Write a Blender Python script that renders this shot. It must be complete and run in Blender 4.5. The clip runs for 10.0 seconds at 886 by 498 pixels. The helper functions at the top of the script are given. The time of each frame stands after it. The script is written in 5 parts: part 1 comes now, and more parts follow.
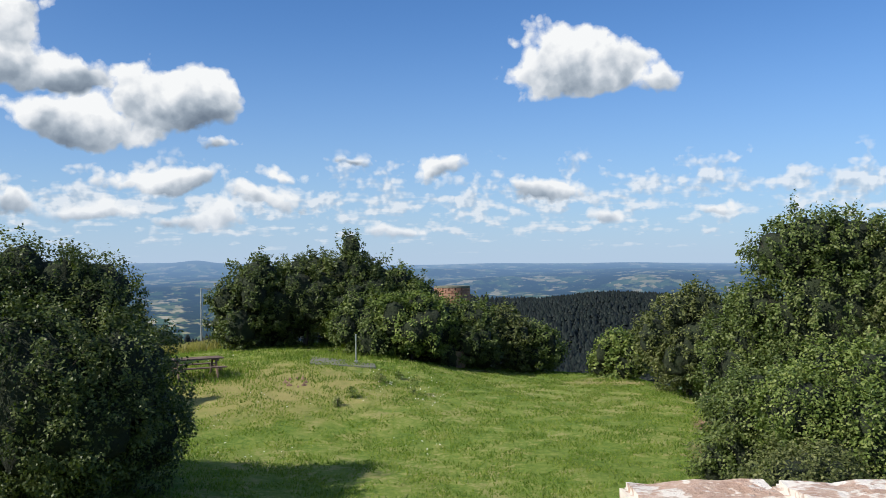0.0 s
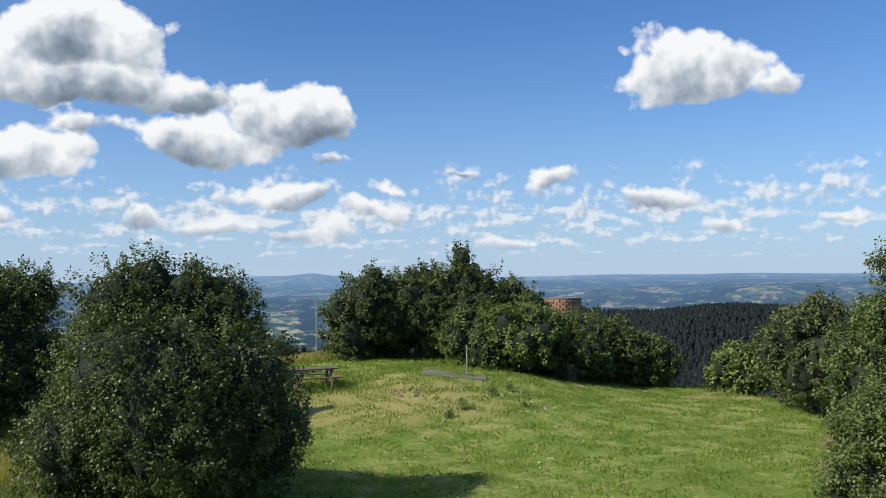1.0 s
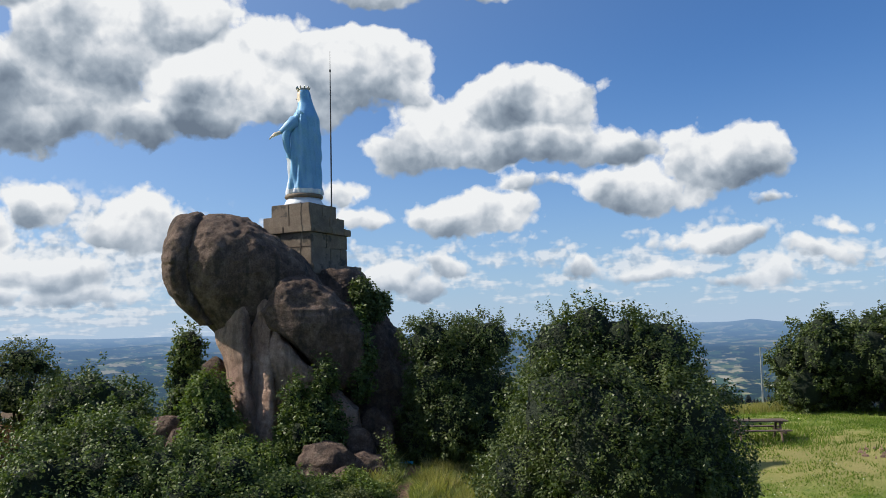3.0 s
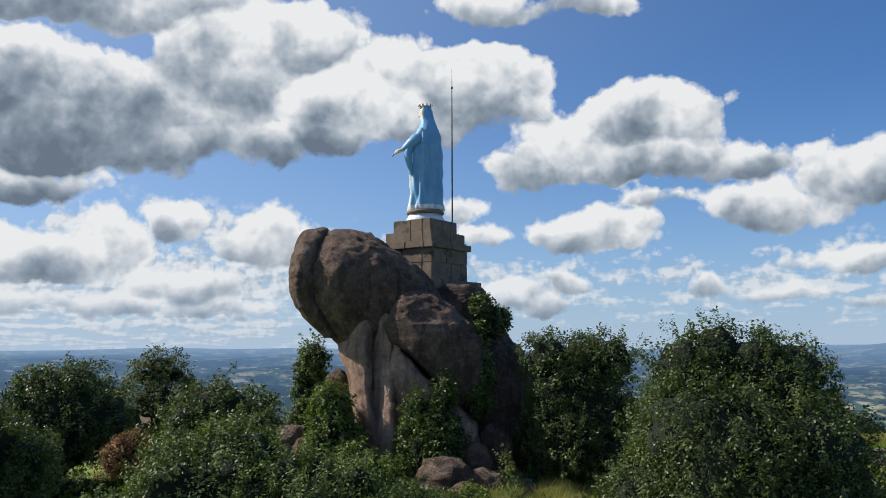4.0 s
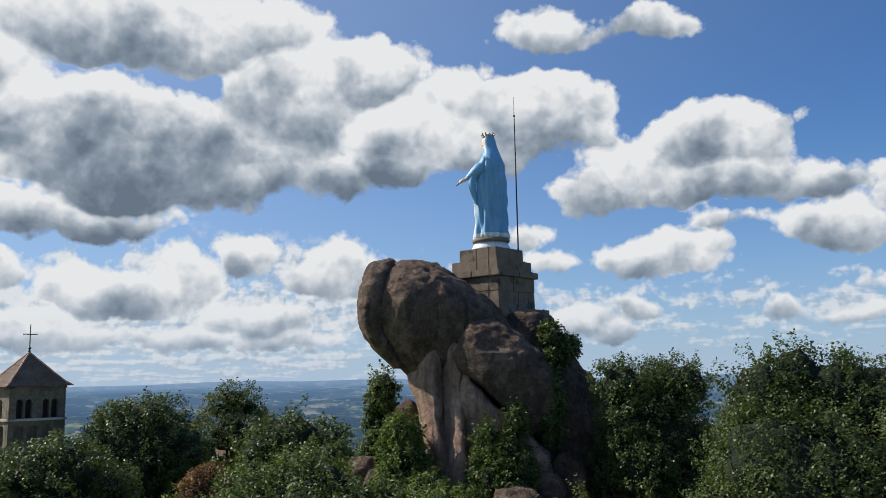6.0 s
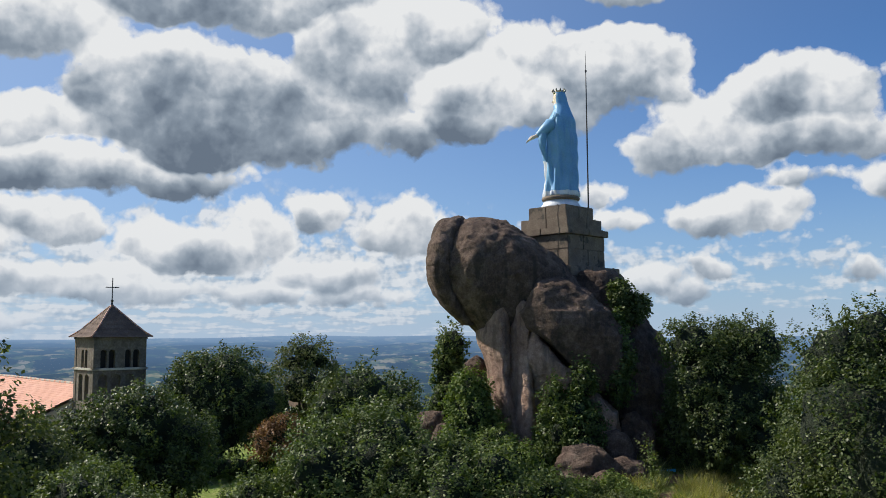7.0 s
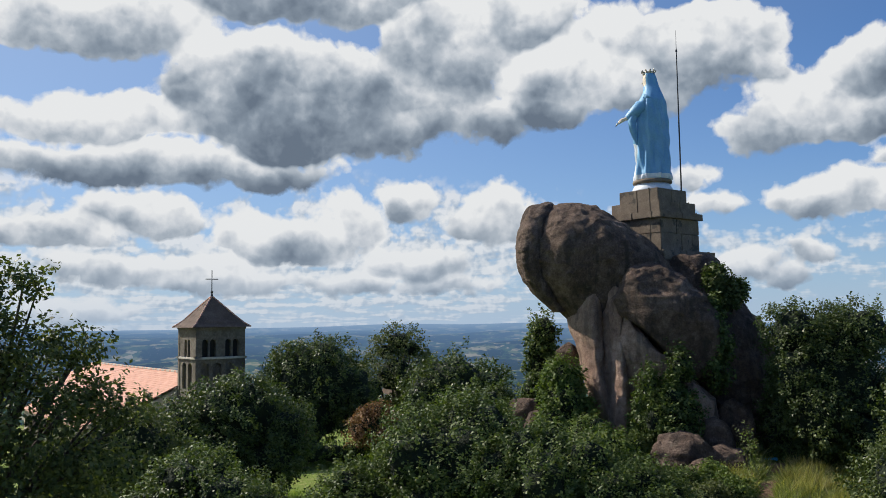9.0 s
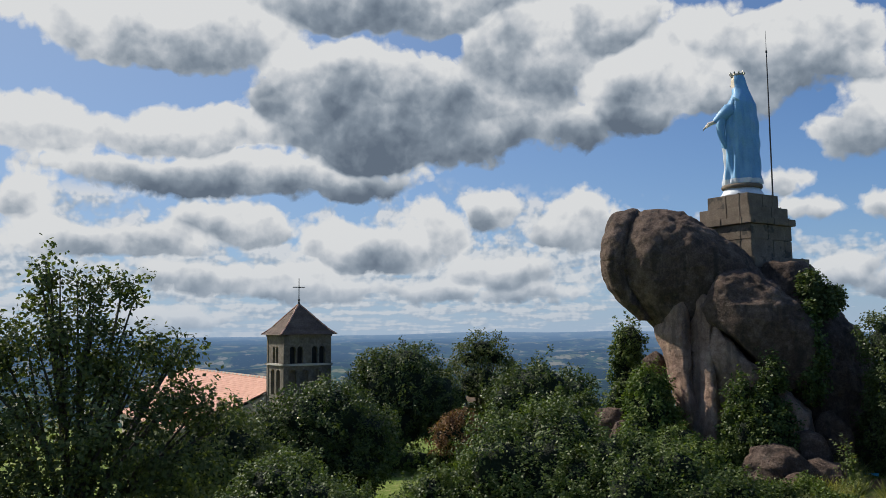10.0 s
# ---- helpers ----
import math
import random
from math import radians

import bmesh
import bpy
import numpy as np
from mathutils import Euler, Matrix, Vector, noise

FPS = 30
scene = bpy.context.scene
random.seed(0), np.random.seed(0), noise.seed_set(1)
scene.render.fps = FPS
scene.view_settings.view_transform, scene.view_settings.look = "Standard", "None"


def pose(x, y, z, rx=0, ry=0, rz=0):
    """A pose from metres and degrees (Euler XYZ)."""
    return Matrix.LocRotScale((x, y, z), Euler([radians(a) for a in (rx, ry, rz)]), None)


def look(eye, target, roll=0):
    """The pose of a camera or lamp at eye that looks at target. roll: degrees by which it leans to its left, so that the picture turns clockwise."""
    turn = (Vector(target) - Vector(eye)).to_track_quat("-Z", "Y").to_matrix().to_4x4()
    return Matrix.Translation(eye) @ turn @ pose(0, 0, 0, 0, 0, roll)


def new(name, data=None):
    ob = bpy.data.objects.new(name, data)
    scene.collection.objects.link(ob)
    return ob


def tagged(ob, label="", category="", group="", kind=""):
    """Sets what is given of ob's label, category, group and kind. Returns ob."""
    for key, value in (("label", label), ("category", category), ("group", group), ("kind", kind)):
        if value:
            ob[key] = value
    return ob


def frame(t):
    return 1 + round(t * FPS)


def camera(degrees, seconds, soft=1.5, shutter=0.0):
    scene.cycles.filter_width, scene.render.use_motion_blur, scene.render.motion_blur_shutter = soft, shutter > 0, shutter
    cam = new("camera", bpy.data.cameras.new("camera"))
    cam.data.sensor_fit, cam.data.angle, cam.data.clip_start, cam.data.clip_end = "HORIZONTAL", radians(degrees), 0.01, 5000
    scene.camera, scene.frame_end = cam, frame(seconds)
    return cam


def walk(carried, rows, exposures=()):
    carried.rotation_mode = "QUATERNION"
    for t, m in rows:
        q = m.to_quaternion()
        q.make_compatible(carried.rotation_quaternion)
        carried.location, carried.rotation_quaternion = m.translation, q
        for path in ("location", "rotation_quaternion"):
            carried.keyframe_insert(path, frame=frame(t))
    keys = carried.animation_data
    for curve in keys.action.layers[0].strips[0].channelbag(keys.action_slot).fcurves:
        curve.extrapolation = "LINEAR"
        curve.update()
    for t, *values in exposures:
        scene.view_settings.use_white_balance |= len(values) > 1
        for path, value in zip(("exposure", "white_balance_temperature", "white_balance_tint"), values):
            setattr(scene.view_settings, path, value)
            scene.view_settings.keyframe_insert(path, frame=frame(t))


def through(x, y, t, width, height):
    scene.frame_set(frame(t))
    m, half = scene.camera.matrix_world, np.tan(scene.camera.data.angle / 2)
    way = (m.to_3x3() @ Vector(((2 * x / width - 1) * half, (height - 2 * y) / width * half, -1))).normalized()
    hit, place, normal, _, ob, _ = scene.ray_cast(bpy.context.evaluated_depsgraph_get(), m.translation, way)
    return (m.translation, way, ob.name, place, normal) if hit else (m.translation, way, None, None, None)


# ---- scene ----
cam = camera(53.76, 10.0, soft=0.8)
walk(cam, [
    (0.0, pose(0, 0, 5, 90.80, 0.54, 0.02)),
    (0.5, pose(0, 0, 5, 90.86, 0.92, 4.04)),
    (1.0, pose(0, 0, 5, 91.66, 0.83, 7.23)),
    (1.5, pose(0, 0, 5, 92.43, 0.82, 11.09)),
    (2.0, pose(0, 0, 5, 92.90, 1.17, 18.11)),
    (2.5, pose(0, 0, 5, 93.90, 1.32, 27.34)),
    (3.0, pose(0, 0, 5, 95.23, 1.30, 35.30)),
    (3.2, pose(0, 0, 5, 95.71, 1.16, 37.69)),
    (4.5, pose(0, 0, 5, 96.96, 0.03, 44.50)),
    (5.0, pose(0, 0, 5, 98.25, 0.56, 45.65)),
    (6.5, pose(0, 0, 5, 97.34, 0.71, 49.36)),
    (7.0, pose(0, 0, 5, 95.56, 0.21, 52.01)),
    (7.5, pose(0, 0, 5, 94.11, -0.14, 54.37)),
    (8.0, pose(0, 0, 5, 94.04, -0.27, 55.80)),
    (8.5, pose(0, 0, 5, 94.60, 0.31, 56.32)),
    (9.0, pose(0, 0, 5, 94.80, 0.76, 57.94)),
    (9.5, pose(0, 0, 5, 94.95, 0.32, 61.18)),
    (10.0, pose(0, 0, 5, 95.38, 0.56, 63.39)),
], exposures=[(0.0, 0.04), (1.5, 0.03), (3.0, -0.05), (5.0, -0.18), (8.0, -0.18), (9.4, -0.18), (10.0, -0.38)])

# ---- sun and sky ----
SUN_AZ, SUN_EL = 119.0, 40.0   # degrees to the left of the first view, and up


def heading(az, d):
    """A place on the ground plan: az degrees to the left of +y, d metres away."""
    return Vector((-math.sin(radians(az)) * d, math.cos(radians(az)) * d, 0))


sun = new("sun", bpy.data.lights.new("sun", "SUN"))
sun.data.energy, sun.data.angle, sun.data.color = 6.0, radians(0.55), (1.0, 0.93, 0.82)
sd = heading(SUN_AZ, math.cos(radians(SUN_EL)))
sun.matrix_world = look((sd.x * 60, sd.y * 60, math.sin(radians(SUN_EL)) * 60 + 20), (0, 0, 20))


def wire(nt, node, **ins):
    for k, v in ins.items():
        sock = node.inputs[int(k[1:])] if k[0] == "i" and k[1:].isdigit() else node.inputs[k]
        if isinstance(v, bpy.types.NodeSocket):
            nt.links.new(v, sock)
        else:
            sock.default_value = v
    return node


def calc(nt, op, a, b=0.0, c=0.0, clamp=False):
    n = nt.nodes.new("ShaderNodeMath")
    n.operation, n.use_clamp = op, clamp
    wire(nt, n, i0=a, i1=b, i2=c)
    return n.outputs[0]


def ramp(nt, fac, stops, smooth=False):
    n = nt.nodes.new("ShaderNodeValToRGB")
    e = n.color_ramp.elements
    if smooth:
        n.color_ramp.interpolation = "EASE"
    while len(e) < len(stops):
        e.new(0.5)
    for q, (p, c) in zip(e, stops):
        q.position = p
        q.color = (*c, 1) if len(c) == 3 else c
    nt.links.new(fac, n.inputs[0])
    return n.outputs[0]


def blend(nt, fac, a, b, how="MIX"):
    n = nt.nodes.new("ShaderNodeMix")
    n.data_type, n.blend_type = "RGBA", how
    for i, v in ((0, fac), (6, a), (7, b)):
        if isinstance(v, bpy.types.NodeSocket):
            nt.links.new(v, n.inputs[i])
        else:
            n.inputs[i].default_value = (*v, 1) if i > 0 and len(v) == 3 else v
    return n.outputs[2]


def grain(nt, vec, scale, detail=4.0, rough=0.55, warp=0.0):
    n = nt.nodes.new("ShaderNodeTexNoise")
    wire(nt, n, Scale=scale, Detail=detail, Roughness=rough, Distortion=warp)
    if vec is not None:
        nt.links.new(vec, n.inputs["Vector"])
    return n.outputs[0]


world = bpy.data.worlds.new("sky")
scene.world = world
world.use_nodes = True
W = world.node_tree
W.nodes.clear()
sky = W.nodes.new("ShaderNodeTexSky")
sky.sky_type, sky.sun_disc = "NISHITA", False
sky.sun_elevation, sky.sun_rotation = radians(SUN_EL), radians(-SUN_AZ)
sky.altitude, sky.air_density, sky.dust_density, sky.ozone_density = 600, 1.0, 0.35, 4.0
SKY = 0.094
CLOUD = 1.0

# the direction as degrees to the left and degrees up
coord = W.nodes.new("ShaderNodeTexCoord").outputs["Generated"]
sep = wire(W, W.nodes.new("ShaderNodeSeparateXYZ"), i0=coord).outputs
az0 = calc(W, "MULTIPLY", calc(W, "ARCTAN2", calc(W, "MULTIPLY", sep[0], -1.0), sep[1]), 57.2958)
el0 = calc(W, "MULTIPLY", calc(W, "ARCSINE", sep[2]), 57.2958)
# ragged edges: broad drifts push the directions about, rounded billows swell the outline
def shifted(v):
    return wire(W, W.nodes.new("ShaderNodeVectorMath"), i0=coord, i1=v).outputs[0]


def billows(vec, scales):
    """Rounded heads of cloud: heaps of cells, each size half as strong as the last."""
    total, k = 0.0, 1.0
    for sc in scales:
        n = wire(W, W.nodes.new("ShaderNodeTexVoronoi"), Vector=vec, Scale=sc)
        total = calc(W, "MULTIPLY_ADD", calc(W, "SUBTRACT", 0.52, n.outputs["Distance"]), k, total)
        k *= 0.56
    return total


def bent(vec, by):
    n = wire(W, W.nodes.new("ShaderNodeTexNoise"), Vector=vec, Scale=34.0, Detail=4.0, Roughness=0.6)
    c = wire(W, W.nodes.new("ShaderNodeVectorMath"), i0=n.outputs["Color"], i1=(0.5, 0.5, 0.5))
    c.operation = "SUBTRACT"
    m = wire(W, W.nodes.new("ShaderNodeVectorMath"), i0=c.outputs[0], i1=(by, by, by), i2=vec)
    m.operation = "MULTIPLY_ADD"
    return m.outputs[0]


puff = grain(W, coord, 10.0, 4.0, 0.5)
puff2 = grain(W, shifted((3.1, 1.7, 5.2)), 10.0, 4.0, 0.5)
az1 = calc(W, "MULTIPLY_ADD", calc(W, "SUBTRACT", puff2, 0.5), 6.0, az0)
el1 = calc(W, "MULTIPLY_ADD", calc(W, "SUBTRACT", puff, 0.5), 3.8, el0)
TO_SUN = (-0.76, -0.2, 0.62)
heads = billows(bent(coord, 0.022), (24.0, 52.0, 112.0))
heads_lit = billows(bent(shifted([0.013 * q for q in TO_SUN]), 0.022), (24.0, 52.0, 112.0))
small_heads = billows(bent(coord, 0.012), (75.0, 170.0))
small_lit = billows(bent(shifted([0.006 * q for q in TO_SUN]), 0.012), (75.0, 170.0))

# one cumulus: a rounded top over a flat base; keeps the strongest so far
grp = bpy.data.node_groups.new("cumulus", "ShaderNodeTree")
for nm in ("az", "el", "best", "tone", "a", "e", "w", "up", "down", "dark"):
    grp.interface.new_socket(nm, in_out="INPUT", socket_type="NodeSocketFloat")
for nm in ("best", "tone"):
    grp.interface.new_socket(nm, in_out="OUTPUT", socket_type="NodeSocketFloat")
gi = grp.nodes.new("NodeGroupInput").outputs
go = grp.nodes.new("NodeGroupOutput")
gu = calc(grp, "DIVIDE", calc(grp, "SUBTRACT", gi["az"], gi["a"]), gi["w"])
ge = calc(grp, "SUBTRACT", gi["el"], gi["e"])
gup = calc(grp, "DIVIDE", ge, gi["up"])
gdn = calc(grp, "DIVIDE", ge, calc(grp, "MULTIPLY", gi["down"], -1.0))
gv = calc(grp, "MAXIMUM", gup, gdn)
gs = calc(grp, "SUBTRACT", 1.0, calc(grp, "SQRT", calc(grp, "ADD", calc(grp, "MULTIPLY", gu, gu), calc(grp, "MULTIPLY", gv, gv))))
gd = calc(grp, "MULTIPLY", gs, calc(grp, "MINIMUM", gi["w"], calc(grp, "ADD", gi["up"], gi["down"])))
# light: bright crown, shaded foot
light = calc(grp, "SUBTRACT", calc(grp, "MULTIPLY_ADD", calc(grp, "SUBTRACT", gup, gdn), 0.30, 0.84), calc(grp, "MULTIPLY", gi["dark"], 0.46))
pick = calc(grp, "MULTIPLY", calc(grp, "SUBTRACT", gd, gi["best"]), 0.55, clamp=False)
pick = calc(grp, "ADD", pick, 0.5, clamp=True)
mixed = calc(grp, "MULTIPLY_ADD", calc(grp, "SUBTRACT", light, gi["tone"]), pick, gi["tone"])
grp.links.new(calc(grp, "SMOOTH_MAX", gi["best"], gd, 0.9), go.inputs[0])
grp.links.new(mixed, go.inputs[1])

field = [None, None]


def cloud(a, e, w, up, down, dark):
    n = W.nodes.new("ShaderNodeGroup")
    n.node_tree = grp
    wire(W, n, az=az1, el=el1, a=a, e=e, w=w * 0.97, up=up * 0.97, down=down * 0.95, dark=dark)
    if field[0] is None:
        n.inputs["best"].default_value, n.inputs["tone"].default_value = -3.0, 0.9
    else:
        wire(W, n, best=field[0], tone=field[1])
    field[0], field[1] = n.outputs[0], n.outputs[1]


cloud(-8.6, 12.3, 4.59, 3.05, 1.97, 0.12)
cloud(-11.3, 12.9, 2.55, 1.60, 1.95, 0.10)
cloud(-14.2, 11.5, 1.62, 1.06, 0.78, 0.15)
cloud(29.2, 14.3, 5.64, 2.91, 2.55, 0.10)
cloud(34.3, 12.0, 5.21, 3.28, 2.00, 0.35)
cloud(30.2, 11.6, 7.49, 1.83, 1.65, 0.55)
cloud(23.5, 11.2, 3.55, 1.17, 1.03, 0.75)
cloud(16.9, 10.4, 3.87, 2.35, 2.10, 0.15)
cloud(22.8, 8.6, 4.10, 1.77, 1.47, 0.12)
cloud(14.7, 10.0, 1.83, 1.26, 1.62, 0.50)
cloud(33.1, 7.1, 3.71, 1.62, 1.32, 0.20)
cloud(30.6, 9.0, 1.64, 0.74, 0.59, 0.10)
cloud(28.1, 8.9, 0.90, 0.59, 0.44, 0.10)
cloud(17.8, 5.6, 3.67, 0.95, 0.73, 0.15)
cloud(9.9, 5.3, 0.85, 0.49, 0.32, 0.10)
cloud(0.3, 6.0, 1.71, 0.66, 0.52, 0.10)
cloud(-7.1, 4.7, 3.02, 0.81, 0.81, 0.15)
cloud(13.9, 7.4, 1.51, 0.50, 0.43, 0.50)
cloud(6.2, 6.6, 0.81, 0.29, 0.26, 0.50)
cloud(-17.3, 3.2, 1.42, 0.49, 0.42, 0.25)
cloud(-10.3, 2.6, 1.46, 0.66, 0.51, 0.20)
cloud(11.8, 4.1, 2.54, 0.65, 0.72, 0.15)
cloud(16.0, 2.7, 2.49, 0.85, 0.78, 0.20)
cloud(22.3, 3.4, 1.89, 0.62, 0.55, 0.20)
cloud(26.0, 3.5, 1.33, 0.73, 0.73, 0.20)
cloud(3.5, 2.3, 1.48, 0.55, 0.52, 0.20)
cloud(41.1, 17.2, 5.34, 2.48, 2.91, 0.20)
cloud(37.6, 15.2, 1.58, 2.37, 1.82, 0.12)
cloud(50.6, 13.9, 3.39, 1.65, 1.90, 0.80)
cloud(46.1, 15.1, 6.08, 2.02, 2.02, 0.30)
cloud(41.9, 9.4, 1.87, 1.11, 1.11, 0.12)
cloud(36.0, 7.5, 1.48, 0.73, 0.73, 0.20)
cloud(40.1, 7.4, 1.86, 0.92, 0.74, 0.20)
cloud(39.5, 21.8, 4.80, 1.61, 1.00, 0.25)
cloud(32.7, 21.6, 3.02, 1.41, 0.88, 0.25)
cloud(59.6, 4.3, 4.07, 0.92, 0.92, 0.25)
cloud(64.0, 2.6, 4.02, 0.91, 0.80, 0.25)
cloud(72.4, 2.8, 4.58, 0.88, 0.88, 0.30)
cloud(78.8, 3.4, 3.38, 0.84, 1.01, 0.35)
cloud(56.7, 3.0, 2.97, 0.67, 0.67, 0.30)
cloud(38.7, 3.5, 2.15, 1.00, 1.00, 0.25)
cloud(35.8, 2.9, 1.58, 0.88, 0.88, 0.20)
cloud(80.3, 1.0, 2.99, 0.60, 0.60, 0.40)
cloud(34.4, 4.1, 1.84, 0.92, 0.92, 0.25)
cloud(39.1, 3.8, 1.82, 0.80, 0.80, 0.25)
cloud(25.9, 3.6, 2.04, 0.81, 0.67, 0.20)
cloud(21.9, 3.3, 1.85, 0.81, 0.66, 0.20)
cloud(81.1, 18.9, 10.30, 2.97, 2.36, 0.25)
cloud(68.7, 20.9, 7.91, 2.37, 2.07, 0.70)
cloud(66.8, 14.2, 9.69, 3.92, 4.01, 0.90)
cloud(69.4, 16.7, 5.61, 2.11, 1.42, 0.25)
cloud(79.9, 12.6, 6.56, 2.16, 1.40, 0.10)
cloud(88.4, 12.2, 3.40, 2.04, 1.99, 0.10)
cloud(77.4, 10.1, 11.52, 1.43, 1.43, 0.75)
cloud(69.8, 9.7, 5.53, 1.10, 1.25, 0.85)
cloud(56.9, 18.4, 4.87, 3.27, 2.83, 0.40)
cloud(59.6, 13.6, 3.38, 1.44, 1.82, 0.45)
cloud(54.4, 12.7, 2.21, 2.15, 1.44, 0.85)
cloud(48.6, 15.4, 6.00, 3.77, 2.10, 0.30)
cloud(46.4, 17.4, 3.82, 2.68, 2.05, 0.12)
cloud(40.9, 18.0, 4.23, 1.94, 3.63, 0.30)
cloud(37.1, 11.6, 2.12, 2.93, 1.98, 0.30)
cloud(60.5, 8.0, 2.42, 1.40, 1.11, 0.10)
cloud(54.6, 6.8, 2.62, 1.83, 1.65, 0.10)
cloud(64.2, 6.5, 1.56, 1.85, 1.85, 0.10)
cloud(77.4, 6.7, 4.03, 1.51, 1.26, 0.20)
cloud(88.6, 8.0, 1.84, 1.34, 1.67, 0.20)
cloud(86.4, 5.9, 3.79, 1.23, 1.23, 0.35)
cloud(68.7, 5.3, 4.78, 1.84, 1.47, 0.15)
cloud(74.5, 3.5, 4.28, 1.09, 0.91, 0.20)
cloud(59.1, 3.9, 4.05, 1.11, 0.92, 0.20)
cloud(81.8, 5.3, 3.68, 1.41, 1.05, 0.30)
cloud(65.3, 21.1, 11.26, 3.59, 2.34, 0.50)
cloud(52.5, 19.9, 4.93, 2.79, 2.49, 0.30)
cloud(64.0, 14.7, 10.22, 2.42, 3.84, 0.75)
cloud(57.0, 17.6, 4.42, 2.11, 4.29, 0.45)
cloud(97.0, 13.0, 6.50, 2.60, 2.20, 0.20)
cloud(108.0, 17.0, 7.00, 3.00, 2.40, 0.25)
cloud(-34.0, 11.0, 5.00, 2.60, 1.80, 0.15)
cloud(-52.0, 14.0, 6.50, 3.00, 2.20, 0.20)

# far cumulus fields near the horizon: flat rows, smaller and closer the lower they lie
deep = calc(W, "LOGARITHM", calc(W, "ADD", calc(W, "MAXIMUM", el0, 0.0), 0.9), 2.718)
left = calc(W, "MULTIPLY", calc(W, "SUBTRACT", az0, 42.0), 0.06, clamp=True)


def field_rows(lift):
    v = wire(W, W.nodes.new("ShaderNodeCombineXYZ"), i0=calc(W, "MULTIPLY", az1, 0.30), i1=calc(W, "MULTIPLY_ADD", deep, 3.4, lift), i2=4.0).outputs[0]
    return grain(W, v, 1.25, 3.0, 0.55)


row, row_up = field_rows(0.0), field_rows(0.30)
low = calc(W, "SUBTRACT", 1.0, calc(W, "ABSOLUTE", calc(W, "DIVIDE", calc(W, "SUBTRACT", el0, 3.9), calc(W, "MULTIPLY_ADD", left, 2.6, 3.6))), clamp=True)
rows = calc(W, "MULTIPLY_ADD", calc(W, "SUBTRACT", row, 0.5), 4.6, calc(W, "MULTIPLY_ADD", small_heads, 0.62, calc(W, "MULTIPLY_ADD", left, 0.50, calc(W, "MULTIPLY_ADD", low, 1.05, -0.62))))
rowlight = calc(W, "MULTIPLY_ADD", calc(W, "SUBTRACT", row, row_up), 2.4, calc(W, "MULTIPLY_ADD", calc(W, "SUBTRACT", small_heads, small_lit), 0.75, 0.72))
cover2 = calc(W, "MULTIPLY", calc(W, "MULTIPLY", rows, 1.5, clamp=True), calc(W, "MULTIPLY", low, 4.0, clamp=True))
sunny = wire(W, W.nodes.new("ShaderNodeVectorMath"), i0=coord, i1=tuple(sd[:2]) + (math.sin(radians(SUN_EL)),))
sunny.operation = "DOT_PRODUCT"
glare = calc(W, "POWER", calc(W, "MAXIMUM", sunny.outputs["Value"], 0.0), 1.6)
# the great clouds: billowing heads, broad shade inside, bright thin rims
wisp = calc(W, "SUBTRACT", grain(W, coord, 60.0, 6.0, 0.6), 0.5)
edge = calc(W, "ADD", field[0], calc(W, "MULTIPLY_ADD", heads, 1.15, calc(W, "MULTIPLY", wisp, 0.9)))
cover1 = calc(W, "MULTIPLY_ADD", edge, 1.7, calc(W, "MULTIPLY_ADD", left, 0.45, 0.32), clamp=True)
broad = calc(W, "SUBTRACT", grain(W, coord, 9.0, 3.0, 0.5), grain(W, shifted([0.05 * q for q in TO_SUN]), 9.0, 3.0, 0.5))
tone1 = calc(W, "MULTIPLY_ADD", calc(W, "SUBTRACT", heads, heads_lit), 0.36, calc(W, "MULTIPLY_ADD", broad, 1.5, field[1]))
thick = calc(W, "MULTIPLY", calc(W, "SUBTRACT", edge, 0.5), 0.30, clamp=True)
tone1 = calc(W, "SUBTRACT", tone1, calc(W, "MULTIPLY", thick, calc(W, "MULTIPLY_ADD", left, 0.14, 0.06)))
tone1 = calc(W, "ADD", tone1, calc(W, "MULTIPLY", calc(W, "SUBTRACT", 1.0, calc(W, "MULTIPLY", edge, 1.1, clamp=True), clamp=True), 0.16))
shade = [(0.0, (0.155, 0.20, 0.265)), (0.3, (0.275, 0.335, 0.41)), (0.55, (0.455, 0.515, 0.585)), (0.74, (0.67, 0.71, 0.76)), (0.97, (0.90, 0.915, 0.925))]
tone1 = calc(W, "MULTIPLY_ADD", glare, 0.22, tone1)
big = ramp(W, tone1, shade)
small = ramp(W, rowlight, [(0.1, (0.37, 0.47, 0.60)), (0.5, (0.55, 0.62, 0.70)), (0.95, (0.88, 0.89, 0.90))])
blue = blend(W, 1.0, sky.outputs[0], (SKY * 0.70, SKY * 1.02, SKY * 1.36), "MULTIPLY")
# air along the horizon, brighter towards the sun
hazy = calc(W, "POWER", calc(W, "SUBTRACT", 1.0, calc(W, "MULTIPLY", calc(W, "ABSOLUTE", el0), 0.055), clamp=True), 2.0)
blue = blend(W, calc(W, "MULTIPLY", hazy, 0.78), blue, (0.42, 0.56, 0.75))
blue = blend(W, calc(W, "MULTIPLY", glare, 0.72), blue, (0.53, 0.64, 0.78))
c = blend(W, calc(W, "MULTIPLY", cover2, calc(W, "MULTIPLY_ADD", left, 0.12, 0.72)), blue, small)
c = blend(W, cover1, c, big)
c = blend(W, calc(W, "MULTIPLY", calc(W, "POWER", hazy, 4.0), 0.62), c, (0.47, 0.59, 0.75))
bg = wire(W, W.nodes.new("ShaderNodeBackground"), Color=c, Strength=CLOUD)
